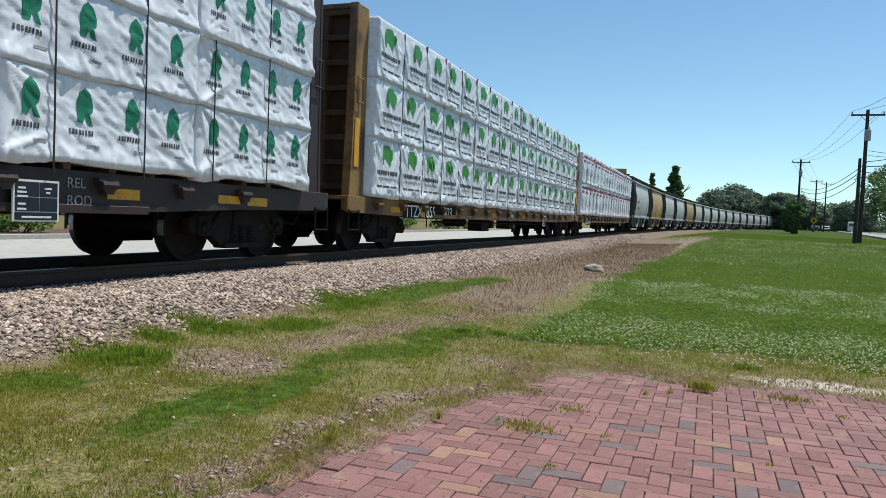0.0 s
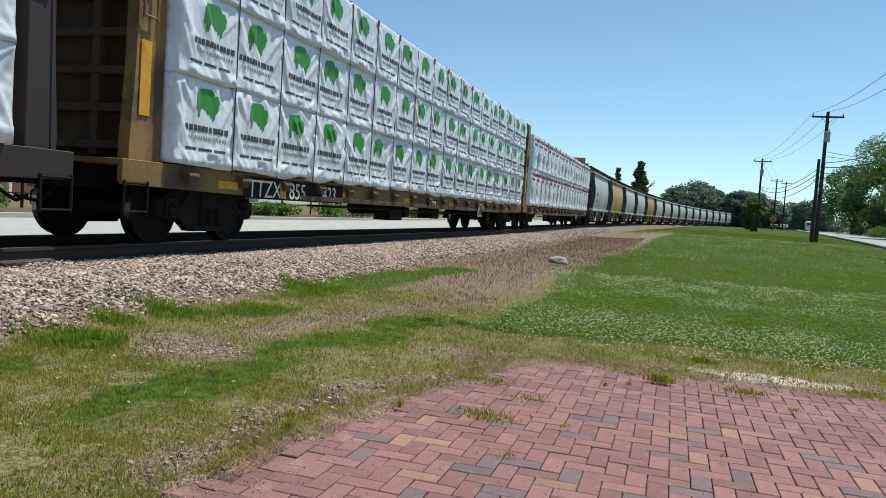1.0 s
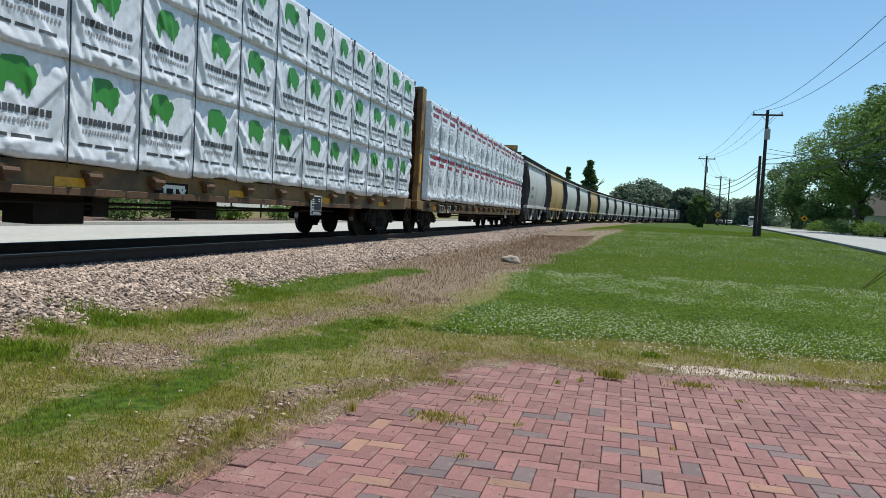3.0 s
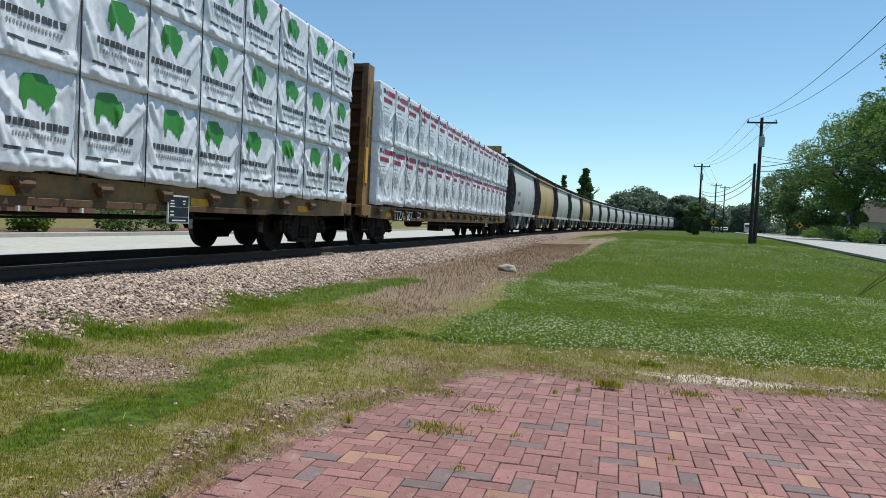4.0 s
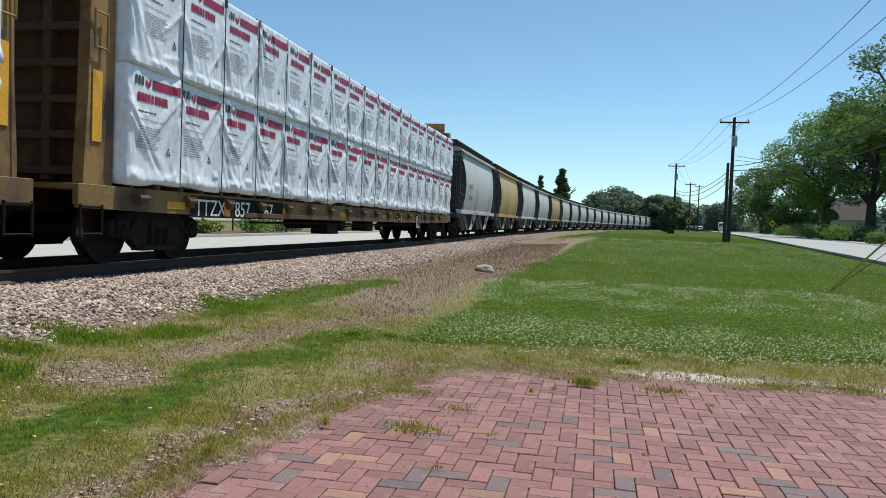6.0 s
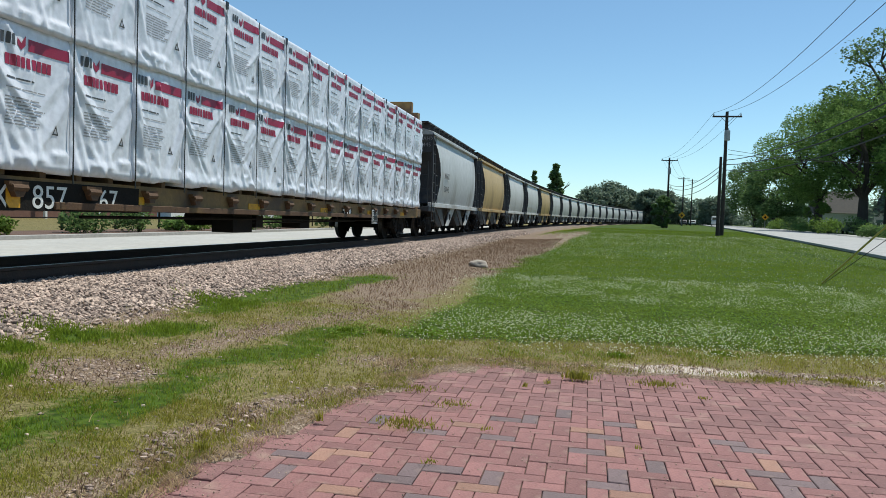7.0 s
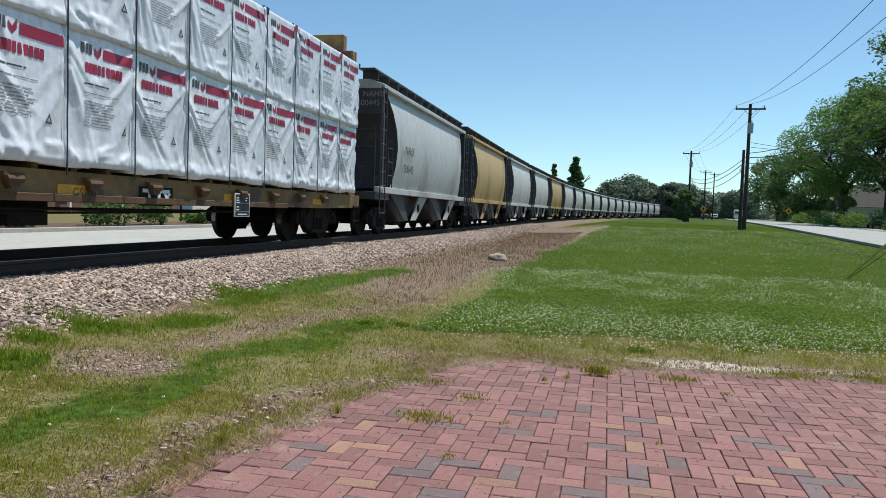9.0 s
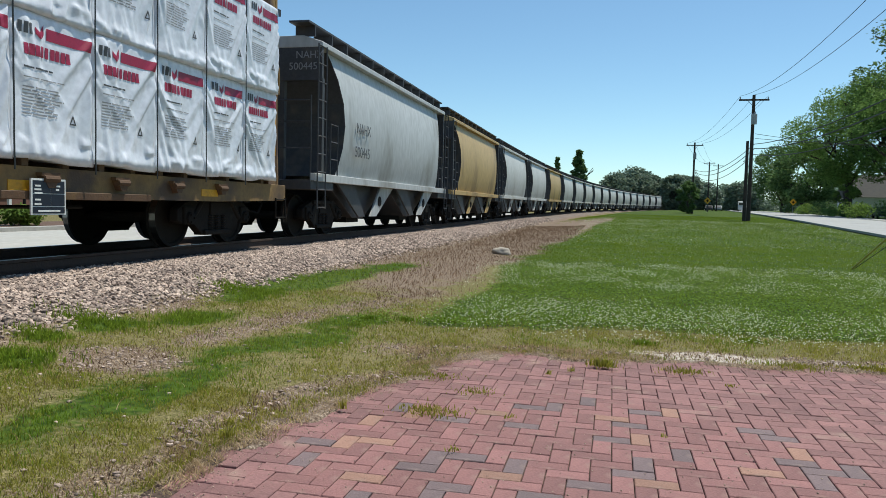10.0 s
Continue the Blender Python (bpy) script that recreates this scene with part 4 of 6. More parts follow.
def hopper_car(paint, label, number=False):
    car = thing("covered_hopper_car", label, "rail car", "covered hopper cars")
    zs = [1.35, 1.6, 2.0, 2.5, 3.0, 3.5, 3.9, 4.12]

    def width(z):
        t = (z - 1.35) / 2.77
        return 1.36 + 0.17 * math.sin(math.pi * min(1, t * 1.02)) ** 0.8 - 0.10 * t ** 3

    def length(z):
        t = (z - 1.35) / 2.77
        return 5.15 - 0.75 * math.sin(math.pi * (0.15 + 0.55 * t)) + 0.72 * t ** 2 * 0.9

    bm = bmesh.new()
    ny = 10
    for s in (-1, 1):
        grid = [[bm.verts.new((s * width(z), -length(z) + 2 * length(z) * i / ny, z)) for i in range(ny + 1)] for z in zs]
        for a, b in zip(grid, grid[1:]):
            for i in range(ny):
                bm.faces.new((a[i], a[i + 1], b[i + 1], b[i]) if s > 0 else (a[i + 1], a[i], b[i], b[i + 1]))
    part("side_sheet", bm, paint, car, smooth=True)
    for s in (-1, 1):
        bm = bmesh.new()
        rows = [[bm.verts.new((x * (width(z) - 0.004), s * (length(z) - 0.01), z)) for x in (-1, 1)] for z in zs]
        for a, b in zip(rows, rows[1:]):
            bm.faces.new((a[0], a[1], b[1], b[0]))
        # the end's shade is put into its dark colour
        part("end_sheet", bm, M_HOP_DARK, car)
    bm = bmesh.new()
    extrude(bm, [(-1.44, 4.05), (1.44, 4.05), (1.44, 4.16), (1.0, 4.30), (-1.0, 4.30), (-1.44, 4.16)], "y", -5.75, 5.75)
    part("roof", bm, paint, car, bevel=0.01)
    # side sills and top rails
    for s in (-1, 1):
        bm = bmesh.new()
        x0, x1 = sorted((s * 1.34, s * 1.46))
        box(bm, x0, x1, -H_HALF, H_HALF, 1.20, 1.37)
        part("side_sill", bm, paint, car, bevel=0.01)
    # outlet hoppers: two bays with sloping sheets
    for y in (-2.35, 2.35):
        bm = bmesh.new()
        extrude(bm, [(y - 2.2, 1.22), (y + 2.2, 1.22), (y + 0.42, 0.38), (y - 0.42, 0.38)], "x", -1.05, 1.05)
        # bay coloured dark for the shade below the sill
        bay = part("outlet_bay", bm, M_HOP_DARK, car, bevel=0.01)
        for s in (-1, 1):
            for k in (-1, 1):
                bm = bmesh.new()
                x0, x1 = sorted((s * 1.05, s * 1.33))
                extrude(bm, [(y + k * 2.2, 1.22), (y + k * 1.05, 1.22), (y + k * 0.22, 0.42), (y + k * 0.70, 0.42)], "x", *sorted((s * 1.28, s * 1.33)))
                # lit slope in car paint, the opposite one coloured dark as shaded
                part("slope_panel", bm, paint if k > 0 else M_HOP_DARK, bay)
            bm = bmesh.new()
            tube(bm, (s * 1.33, y + 0.95, 0.82), (s * 1.345, y + 0.95, 0.82), 0.14, seg=14)
            part("port", bm, M_BLACK, bay)
        bm = bmesh.new()
        box(bm, -0.9, 0.9, y - 0.45, y + 0.45, 0.26, 0.40)
        part("gate", bm, M_BLACK, bay)
    for s in (-1, 1):
        # end frame
        bm = bmesh.new()
        y0, y1 = sorted((s * 5.62, s * 5.74))
        box(bm, -1.42, 1.42, y0, y1, 3.35, 4.10)
        plate = part("end_plate", bm, M_HOP_DARK, car, "dark end plate", bevel=0.008)
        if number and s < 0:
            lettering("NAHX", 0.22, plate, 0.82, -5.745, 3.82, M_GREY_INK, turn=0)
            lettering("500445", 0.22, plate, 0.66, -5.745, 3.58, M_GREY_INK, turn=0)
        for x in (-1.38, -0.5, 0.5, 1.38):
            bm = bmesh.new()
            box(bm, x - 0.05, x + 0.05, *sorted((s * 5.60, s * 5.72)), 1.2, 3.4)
            part("end_post", bm, M_HOP_DARK, car)
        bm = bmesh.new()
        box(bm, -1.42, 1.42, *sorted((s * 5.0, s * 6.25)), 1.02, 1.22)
        part("end_platform", bm, M_HOP_DARK, car, bevel=0.01)
        for x in (-1, 1):
            ladder(car, x * 1.50, s * 5.78 - 0.22 + s * 0.1, 0.62, 4.05, 10, 0.44, M_HOP_DARK)
            ladder(car, x * 1.44, s * 5.10 - 0.15, 1.3, 2.5, 4, 0.42, M_HOP_DARK, "grab_iron")
        bm = bmesh.new()
        for z in (1.9, 2.45, 2.9):
            tube(bm, (-1.3, s * 6.0, z), (1.3, s * 6.0, z), 0.018, seg=6)
        for x in (-1.3, 1.3):
            tube(bm, (x, s * 6.0, 1.2), (x, s * 6.0, 3.0), 0.018, seg=6)
        part("end_rail", bm, M_HOP_DARK, car)
        coupler(car, s * 6.1, s)
        truck(car, s * 4.75)
    # roof walk on brackets, and hatches
    for s in (-1, 1):
        bm = bmesh.new()
        x0, x1 = sorted((s * 0.80, s * 1.25))
        box(bm, x0, x1, -6.05, 6.05, 4.50, 4.54)
        for k in range(13):
            y = -5.7 + k * 0.95
            box(bm, x0, x1, y - 0.02, y + 0.02, 4.28, 4.50)
        part("roof_walk", bm, M_HOP_DARK, car)
    bm = bmesh.new()
    box(bm, -0.35, 0.35, -5.2, 5.2, 4.29, 4.42)
    part("hatch", bm, paint, car, bevel=0.02)
    if number:
        lettering("NAHX", 0.36, car, 1.556, -3.9, 2.42, M_INK)
        lettering("500445", 0.36, car, 1.556, -4.0, 1.86, M_INK)
    return car


# ---- the train: car, load and its middle's place along the track at the start ----
TRAIN = []


def build_train():
    c1 = flat_car("centre_beam_flat_car", "dark maroon centre-beam flat car with yellow reflectors", M_MAROON, M_MAROON, (), 5.87, 0, 0.42)
    l1 = load("one", "white-wrapped lumber packs with green tree marks", "lumber", 2.70, 0.86, 4, 0.10, 21.66)
    c2 = flat_car("centre_beam_flat_car", "ochre-brown centre-beam flat car with rusty bulkheads", M_TAN, M_RIB, (("TTZX", -9.05), ("855", -7.82), ("423", -6.62)), 4.6, 0, 0.34)
    l2 = load("two", "white-wrapped board packs with green animal logos", "board", 1.231, 1.11, 3, 0.06)
    c3 = flat_car("centre_beam_flat_car", "yellow-ochre centre-beam flat car with rusty bulkheads", M_TAN, M_RIB, (("TTZX", -9.05), ("857", -7.75), ("67", -6.6)), 5.5, 0, 0.34)
    l3 = load("three", "white-wrapped board packs with crimson stripes", "rock", 1.231, 1.54, 2, 0.12)
    for ob, s in ((c1, -0.72), (l1, -0.72), (c2, 23.34), (l2, 23.34), (c3, 47.40), (l3, 47.40)):
        TRAIN.append((ob, s))
    grey = hopper_car(M_HOP_GREY, "weathered grey two-bay covered hopper car", True)
    tan = hopper_car(M_HOP_TAN, "weathered buff two-bay covered hopper car")
    pale = hopper_car(M_HOP_WHITE, "pale grey two-bay covered hopper car")
    pitch, s = 13.1, 59.43 + 6.9
    plan = "gtwwtwwwwwwwwwwwww"
    used = {}
    for k in plan:
        src = {"g": grey, "t": tan, "w": pale}[k]
        ob = copy_thing(src, pose(0, 0, 0)) if k in used else src
        used[k] = True
        TRAIN.append((ob, s))
        s += pitch


build_train()


def car_marks():
    """Stencils and small fittings on single cars."""
    c1, c2, c3 = TRAIN[0][0], TRAIN[2][0], TRAIN[4][0]
    for car, y in ((c2, -0.55), (c3, 2.85)):
        bm = bmesh.new()
        box(bm, 0, 0.005, -0.05, 0.72, -0.13, 0.13)
        plate = part("number_panel", bm, M_BLACK, car, "black painted panel with a white mark")
        plate.location = (SIDE - 0.026, y, DECK - 0.25)
        bm = bmesh.new()
        for y0, y1, z0, z1 in ((0.02, 0.64, 0.05, 0.10), (0.14, 0.20, -0.10, 0.05), (0.36, 0.42, -0.10, 0.05)):
            box(bm, 0.006, 0.009, y0, y1, z0, z1)
        extrude(bm, [(0.48, -0.10), (0.55, -0.10), (0.68, 0.05), (0.61, 0.05)], "x", 0.006, 0.009)
        extrude(bm, [(0.61, -0.10), (0.68, -0.10), (0.55, 0.05), (0.48, 0.05)], "x", 0.010, 0.012)
        part("white_mark", bm, M_WHITE, plate)
    lettering("GSH76B", 0.16, c3, SIDE - 0.022, 1.55, DECK - 0.30, M_INK)
    lettering("IH 11-7", 0.16, c3, SIDE - 0.022, -2.0, DECK - 0.20, M_INK)
    lettering("IL 73-0", 0.16, c3, SIDE - 0.022, -2.0, DECK - 0.38, M_INK)
    lettering("REL", 0.15, c1, SIDE - 0.022, 6.28, DECK - 0.18, M_GREY_INK)
    lettering("ROD", 0.15, c1, SIDE - 0.022, 6.28, DECK - 0.36, M_GREY_INK)
    for y in (7.05, 9.6):
        bm = bmesh.new()
        box(bm, 0, 0.006, -0.24, 0.24, -0.06, 0.06)
        r = part("reflector", bm, M_YEL, c1, "yellow reflective strip")
        r.location = (SIDE - 0.026, y, DECK - 0.22)
    # raised cap on the far bulkhead
    bm = bmesh.new()
    box(bm, -1.1, 1.0, HALF + 0.02, HALF + 0.26, DECK + 3.53, DECK + 3.93)
    part("raised_cap", bm, M_TAN, c3, "ochre steel cap above the bulkhead", bevel=0.01)


car_marks()


def ride(s0, t):
    """Pose of a car whose middle starts s0 metres along the track."""
    s = s0 - (4.751 * t - 0.0153 * t * t)
    x, y, g, a = track(s)
    slope = math.degrees(math.atan((grade(s + 5) - grade(s - 5)) / 10))
    return pose(x, y, RAIL + g, slope, 0, math.degrees(-a))


def motions():
    for ob, s0 in TRAIN:
        walk(ob, [(t, ride(s0, t)) for t in range(11)])
    # wheels of the cars that pass close by
    for ob, s0 in TRAIN[:9]:
        for w in ob.children_recursive:
            if w.name.startswith("wheelset"):
                y = w.location.y
                walk(w, [(k / 10, pose(0, y, 0.46, math.degrees((4.751 * k / 10 - 0.0153 * k * k / 100) / 0.457), 0, 0)) for k in range(101)])


# ---- poles and wires ----
def pole(name, label, x, y, h, r, arms=(), can=False, group="utility poles"):
    z = land(x, y)
    p = thing(name, label, "utility pole", group, pose(x, y, z))
    bm = bmesh.new()
    tube(bm, (0, 0, -0.6), (0, 0, h), r, r * 0.68, 12)
    part("shaft", bm, M_CREOSOTE, p, smooth=False)
    for za in arms:
        bm = bmesh.new()
        box(bm, -1.25, 1.25, -0.20, -0.08, za - 0.07, za + 0.07)
        arm = part("crossarm", bm, M_CREOSOTE, p, bevel=0.01)
        for xx in (-1.15, 1.15):
            bm = bmesh.new()
            tube(bm, (xx, -0.14, za + 0.07), (xx, -0.14, za + 0.27), 0.06, 0.045, 8)
            part("insulator", bm, M_GALV, arm)
        bm = bmesh.new()
        for s in (-1, 1):
            tube(bm, (s * 0.55, -0.18, za - 0.05), (0, -0.18, za - 0.6), 0.02, seg=6)
        part("brace", bm, M_CREOSOTE, arm)
    if can:
        bm = bmesh.new()
        tube(bm, (0.02, -0.42, h - 2.6), (0.02, -0.42, h - 1.75), 0.25, seg=14)
        tube(bm, (0.02, -0.42, h - 1.75), (0.02, -0.42, h - 1.68), 0.25, 0.15, seg=14)
        tube(bm, (0.12, -0.42, h - 1.7), (0.12, -0.42, h - 1.5), 0.04, seg=6)
        part("transformer", bm, M_GALV, p, "grey cylindrical transformer can")
    return p


P0, P1, P2, P3, P4 = (9.5, 9.0), (11.8, 69.0), (12.3, 121.0), (21.5, 178.0), (27.0, 205.0)
for (x, y), h, can in ((P0, 11.0, False), (P1, 11.1, True), (P2, 11.2, True), (P3, 11.5, False), (P4, 12.5, False)):
    pole("utility_pole", "dark creosoted wooden utility pole with crossarm", x, y, h, 0.19, (h - 0.45,), can)
pole("pole_stub", "short dark wooden pole beside the taller pole", 11.12, 67.0, 6.9, 0.17)


def wire(a, b, sag, r=0.014, label="thin black overhead power line"):
    bm = bmesh.new()
    a, b = Vector(a), Vector(b)
    n = 24
    across = (b - a).cross(Vector((0, 0, 1))).normalized()
    up = across.cross((b - a).normalized())
    rings = []
    for i in range(n + 1):
        c = a.lerp(b, i / n) - Vector((0, 0, 4 * sag * (i / n) * (1 - i / n)))
        rings.append([bm.verts.new(c + (across * math.cos(k * 1.2566) + up * math.sin(k * 1.2566)) * r) for k in range(5)])
    for p, q in zip(rings, rings[1:]):
        for k in range(5):
            bm.faces.new((p[k], p[(k + 1) % 5], q[(k + 1) % 5], q[k]))
    tagged(new("power_line", finish(bm, "power_line", M_WIRE)), label, "wire", "overhead wires")


def top(p, h, dx=0.0, dz=0.0):
    return (p[0] + dx, p[1] - 0.14, land(*p) + h + dz)


for dx in (-1.15, 0.0, 1.15):
    if dx < 1:
        wire(top(P0, 11.0, dx, -0.1), top(P1, 11.1, dx, -0.1 if dx else 0.0), 1.7)
    wire(top(P1, 11.1, dx, -0.1), top(P2, 11.2, dx, -0.1), 0.9)
    wire(top(P2, 11.2, dx, -0.1), top(P3, 11.5, dx, -0.1), 1.0)
for dz, sag, r in ((-4.3, 1.0, 0.03), (-4.7, 1.1, 0.035), (-5.2, 1.3, 0.03)):
    wire(top(P0, 11.0, 0.2, dz), top(P1, 11.1, 0.2, dz), sag, r, "thick black telephone cable")
    wire(top(P1, 11.1, 0.2, dz), top(P2, 11.2, 0.2, dz), sag * 1.1, r, "thick black telephone cable")
    wire(top(P2, 11.2, 0.2, dz), top(P3, 11.5, 0.2, dz), sag, r, "thick black telephone cable")
wire(top(P1, 11.1, 0.2, -3.4), (34.0, 84.0, 9.0), 0.6, 0.02)
wire(top(P1, 11.1, 0.2, -3.8), (36.0, 70.0, 8.0), 0.6, 0.02)
# guy wires of the near pole, with a yellow guard at the anchor
wire((5.2, 17.6, land(5.2, 17.6)), top(P0, 11.0, 0, -3.0), 0.02, 0.007, "taut steel guy wire")
wire((5.35, 17.9, land(5.35, 17.9)), top(P0, 11.0, 0, -4.5), 0.02, 0.007, "taut steel guy wire")
bm = bmesh.new()
g0 = Vector((5.2, 17.6, land(5.2, 17.6)))
g1 = Vector(top(P0, 11.0, 0, -3.0))
gd = (g1 - g0).normalized()
tube(bm, g0 + gd * 0.05, g0 + gd * 2.4, 0.022, seg=8)
tagged(new("guy_guard", finish(bm, "guy_guard", mat("faded yellow plastic", (0.6, 0.5, 0.12), None, 6, 0.5))), "faded yellow plastic guard on a guy wire", "guy guard")


# ---- trees ----
def leaf_cloud(centre, radius, count, size, rnd, verts, faces, squash=0.8):
    """Small leaf cards on and inside a lumpy clump."""
    for _ in range(count):
        d = Vector((rnd.gauss(0, 1), rnd.gauss(0, 1), rnd.gauss(0, 1)))
        if d.length < 1e-3:
            continue
        d.normalize()
        r = radius * (0.55 + 0.45 * rnd.random() ** 0.5) * (1 + 0.25 * noise.noise(d * 2.3 + centre * 0.37))
        p = centre + Vector((d.x * r, d.y * r, d.z * r * squash))
        a = Vector((rnd.gauss(0, 1), rnd.gauss(0, 1), rnd.gauss(0, 0.6))).normalized()
        b = a.cross(d + Vector((rnd.gauss(0, 0.5), rnd.gauss(0, 0.5), rnd.gauss(0, 0.5)))).normalized()
        s = size * rnd.uniform(0.6, 1.3)
        k = len(verts)
        verts += [p - a * s, p + b * s * 0.45, p + a * s, p - b * s * 0.45]
        faces.append((k, k + 1, k + 2, k + 3))


def limb(bm, p, d, length, r, depth, rnd, tips):
    q = p + d * length
    mid = p.lerp(q, 0.5) + Vector((rnd.uniform(-1, 1), rnd.uniform(-1, 1), 0)) * length * 0.06
    tube(bm, p, mid, r, r * 0.85, 7, False)
    tube(bm, mid, q, r * 0.85, r * 0.66, 7, False)
    if depth == 0:
        tips.append(q)
        return
    for k in range(rnd.choice((2, 3))):
        e = (d * 0.7 + Vector((rnd.uniform(-1, 1), rnd.uniform(-1, 1), rnd.uniform(-0.15, 0.7))) * 0.75).normalized()
        limb(bm, q, e, length * rnd.uniform(0.6, 0.8), r * 0.62, depth - 1, rnd, tips)
    if depth < 3:
        tips.append(q)


def tree(name, label, x, y, height, spread, leaf, seed, clumps=40, per=110, size=0.35, trunk=0.35, low=0.3, sparse=1.0, drop=0.0, cone=False):
    rnd = random.Random(seed)
    z = land(x, y) - drop
    t = thing(name, label, "tree", "", pose(x, y, z))
    bm = bmesh.new()
    tips = []
    tube(bm, (0, 0, -0.3), (0, 0, height * low), trunk * 1.25, trunk * 0.9, 12, False)
    for k in range(5):
        a = k * 1.257 + rnd.uniform(-0.3, 0.3)
        limb(bm, Vector((0, 0, height * low * rnd.uniform(0.85, 1.0))), Vector((math.cos(a) * 0.7, math.sin(a) * 0.7, rnd.uniform(0.7, 1.2))).normalized(), height * 0.22, trunk * 0.5, 2, rnd, tips)
    limb(bm, Vector((0, 0, height * low)), Vector((0, 0, 1)), height * 0.3, trunk * 0.7, 2, rnd, tips)
    part("trunk", bm, M_BARK, t, smooth=True)
    verts, faces = [], []
    zc = height * (1 + low) / 2
    for k in range(clumps):
        u, v = rnd.random() * 6.283, rnd.uniform(-1, 1)
        rr = math.sqrt(max(0, 1 - v * v)) * rnd.uniform(0.55, 1.0)
        if cone:
            rr *= 0.25 + 0.75 * (1 - v) / 2
        c = Vector((math.cos(u) * rr * spread, math.sin(u) * rr * spread, zc + v * height * (1 - low) * 0.46))
        leaf_cloud(c, spread * rnd.uniform(0.20, 0.36) * sparse * (1.5 - 0.55 * v if cone else 1), per, size, rnd, verts, faces)
    part_of("crown", soup("crown", verts, faces, leaf), t)
    return t


# the row of big shade trees across the road
tree("shade_tree", "large spreading shade tree with dense green leaves", 31.5, 110, 17.5, 8.0, M_LEAF, 1, 62, 560, 0.17, 0.55, 0.27)
tree("shade_tree", "large spreading shade tree with dense green leaves", 34.5, 102, 18.0, 7.6, M_LEAF, 2, 62, 560, 0.17, 0.6, 0.27)
tree("shade_tree", "tall thin-leaved tree with bare twigs", 39.0, 106, 27.0, 8.5, M_LEAF_DARK, 3, 46, 170, 0.26, 0.5, 0.35, 0.8)
tree("shade_tree", "large dark shade tree over the road", 45.0, 114, 24.0, 9.5, M_LEAF_DARK, 4, 64, 380, 0.25, 0.55, 0.25)
tree("shade_tree", "round green roadside tree", 40.0, 190, 16.0, 8.0, M_LEAF_DARK, 5, 50, 300, 0.26, 0.35, 0.15)
tree("shade_tree", "round green roadside tree", 37.5, 158, 13.5, 7.0, M_LEAF_DARK, 6, 44, 200, 0.40, 0.35, 0.1)
tree("small_tree", "young yellow-green tree under the shade trees", 28.5, 101, 5.0, 1.6, M_LEAF_LIME, 7, 16, 140, 0.16, 0.08, 0.2)
# distance
tree("tall_cedar", "dark pointed evergreen behind the train", -7.0, 152, 12.6, 2.1, M_LEAF_DARK, 11, 46, 130, 0.30, 0.25, 0.05, cone=True)
tree("tall_cedar", "dark pointed evergreen behind the train", -11.2, 150, 11.0, 1.1, M_LEAF_DARK, 12, 30, 110, 0.28, 0.2, 0.05, cone=True)
tree("tall_cedar", "dark pointed evergreen behind the train", -10.0, 158, 8.5, 2.0, M_LEAF_DARK, 13, 30, 110, 0.30, 0.2, 0.05, cone=True)
for k, (b, d, h, sp) in enumerate(((0.3, 262, 12.5, 6.5), (1.4, 270, 14.5, 8.0), (2.7, 275, 12.5, 7.5), (3.6, 290, 10.5, 6.5), (4.5, 268, 12.5, 6.5), (5.4, 272, 12.0, 6.0), (6.6, 280, 9.5, 7.0), (7.6, 300, 9.5, 8.0), (8.4, 320, 8.0, 8.0), (9.4, 250, 9.0, 7.0), (-1.5, 330, 9.0, 8.0), (-4.0, 340, 8.0, 9.0), (-7.0, 330, 8.0, 9.0))):
    a = radians(b)
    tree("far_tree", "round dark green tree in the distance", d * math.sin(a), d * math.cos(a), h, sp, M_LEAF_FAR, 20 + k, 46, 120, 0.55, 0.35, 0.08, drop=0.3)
tree("pole_tree", "dark ivy-covered small tree at a utility pole", 11.3, 118, 5.0, 1.5, M_LEAF_DARK, 50, 34, 160, 0.2, 0.1, 0.02)


# ---- across the railway: kerbed bed, shrubs, low building, pipe fence ----
def shrub(x, y, w, h, leaf, seed, label="clipped dark green shrub in a mulch bed", n=900, size=0.09):
    rnd = random.Random(seed)
    t = thing("shrub", label, "shrub", "", pose(x, y, land(x, y)))
    bm = bmesh.new()
    for k in range(4):
        tube(bm, (0, 0, -0.1), (rnd.uniform(-0.3, 0.3) * w, rnd.uniform(-0.3, 0.3) * w, h * 0.6), 0.025, 0.01, 5, False)
    part("stem", bm, M_BARK, t)
    verts, faces = [], []
    for k in range(7):
        c = Vector((rnd.uniform(-0.32, 0.32) * w, rnd.uniform(-0.32, 0.32) * w, h * rnd.uniform(0.3, 0.62)))
        leaf_cloud(c, h * 0.42, n // 7, size, rnd, verts, faces)
    part_of("foliage", soup("foliage", verts, faces, leaf), t)


M_MULCH = mat("brown bark mulch", (0.13, 0.075, 0.05), (0.09, 0.05, 0.035), 4, 0.95, bump=0.6)
M_WALL = mat("brown brick wall", (0.20, 0.10, 0.07), (0.16, 0.08, 0.06), 3, 0.9, bump=0.3)
M_ROOF = mat("dark grey shingle", (0.05, 0.05, 0.052), (0.07, 0.065, 0.06), 3, 0.9, bump=0.4)
M_GLASS = mat("dark window glass", (0.02, 0.025, 0.03), None, 3, 0.08)
M_SIDING = mat("white painted siding", (0.78, 0.78, 0.76), (0.72, 0.72, 0.7), 1, 0.6)

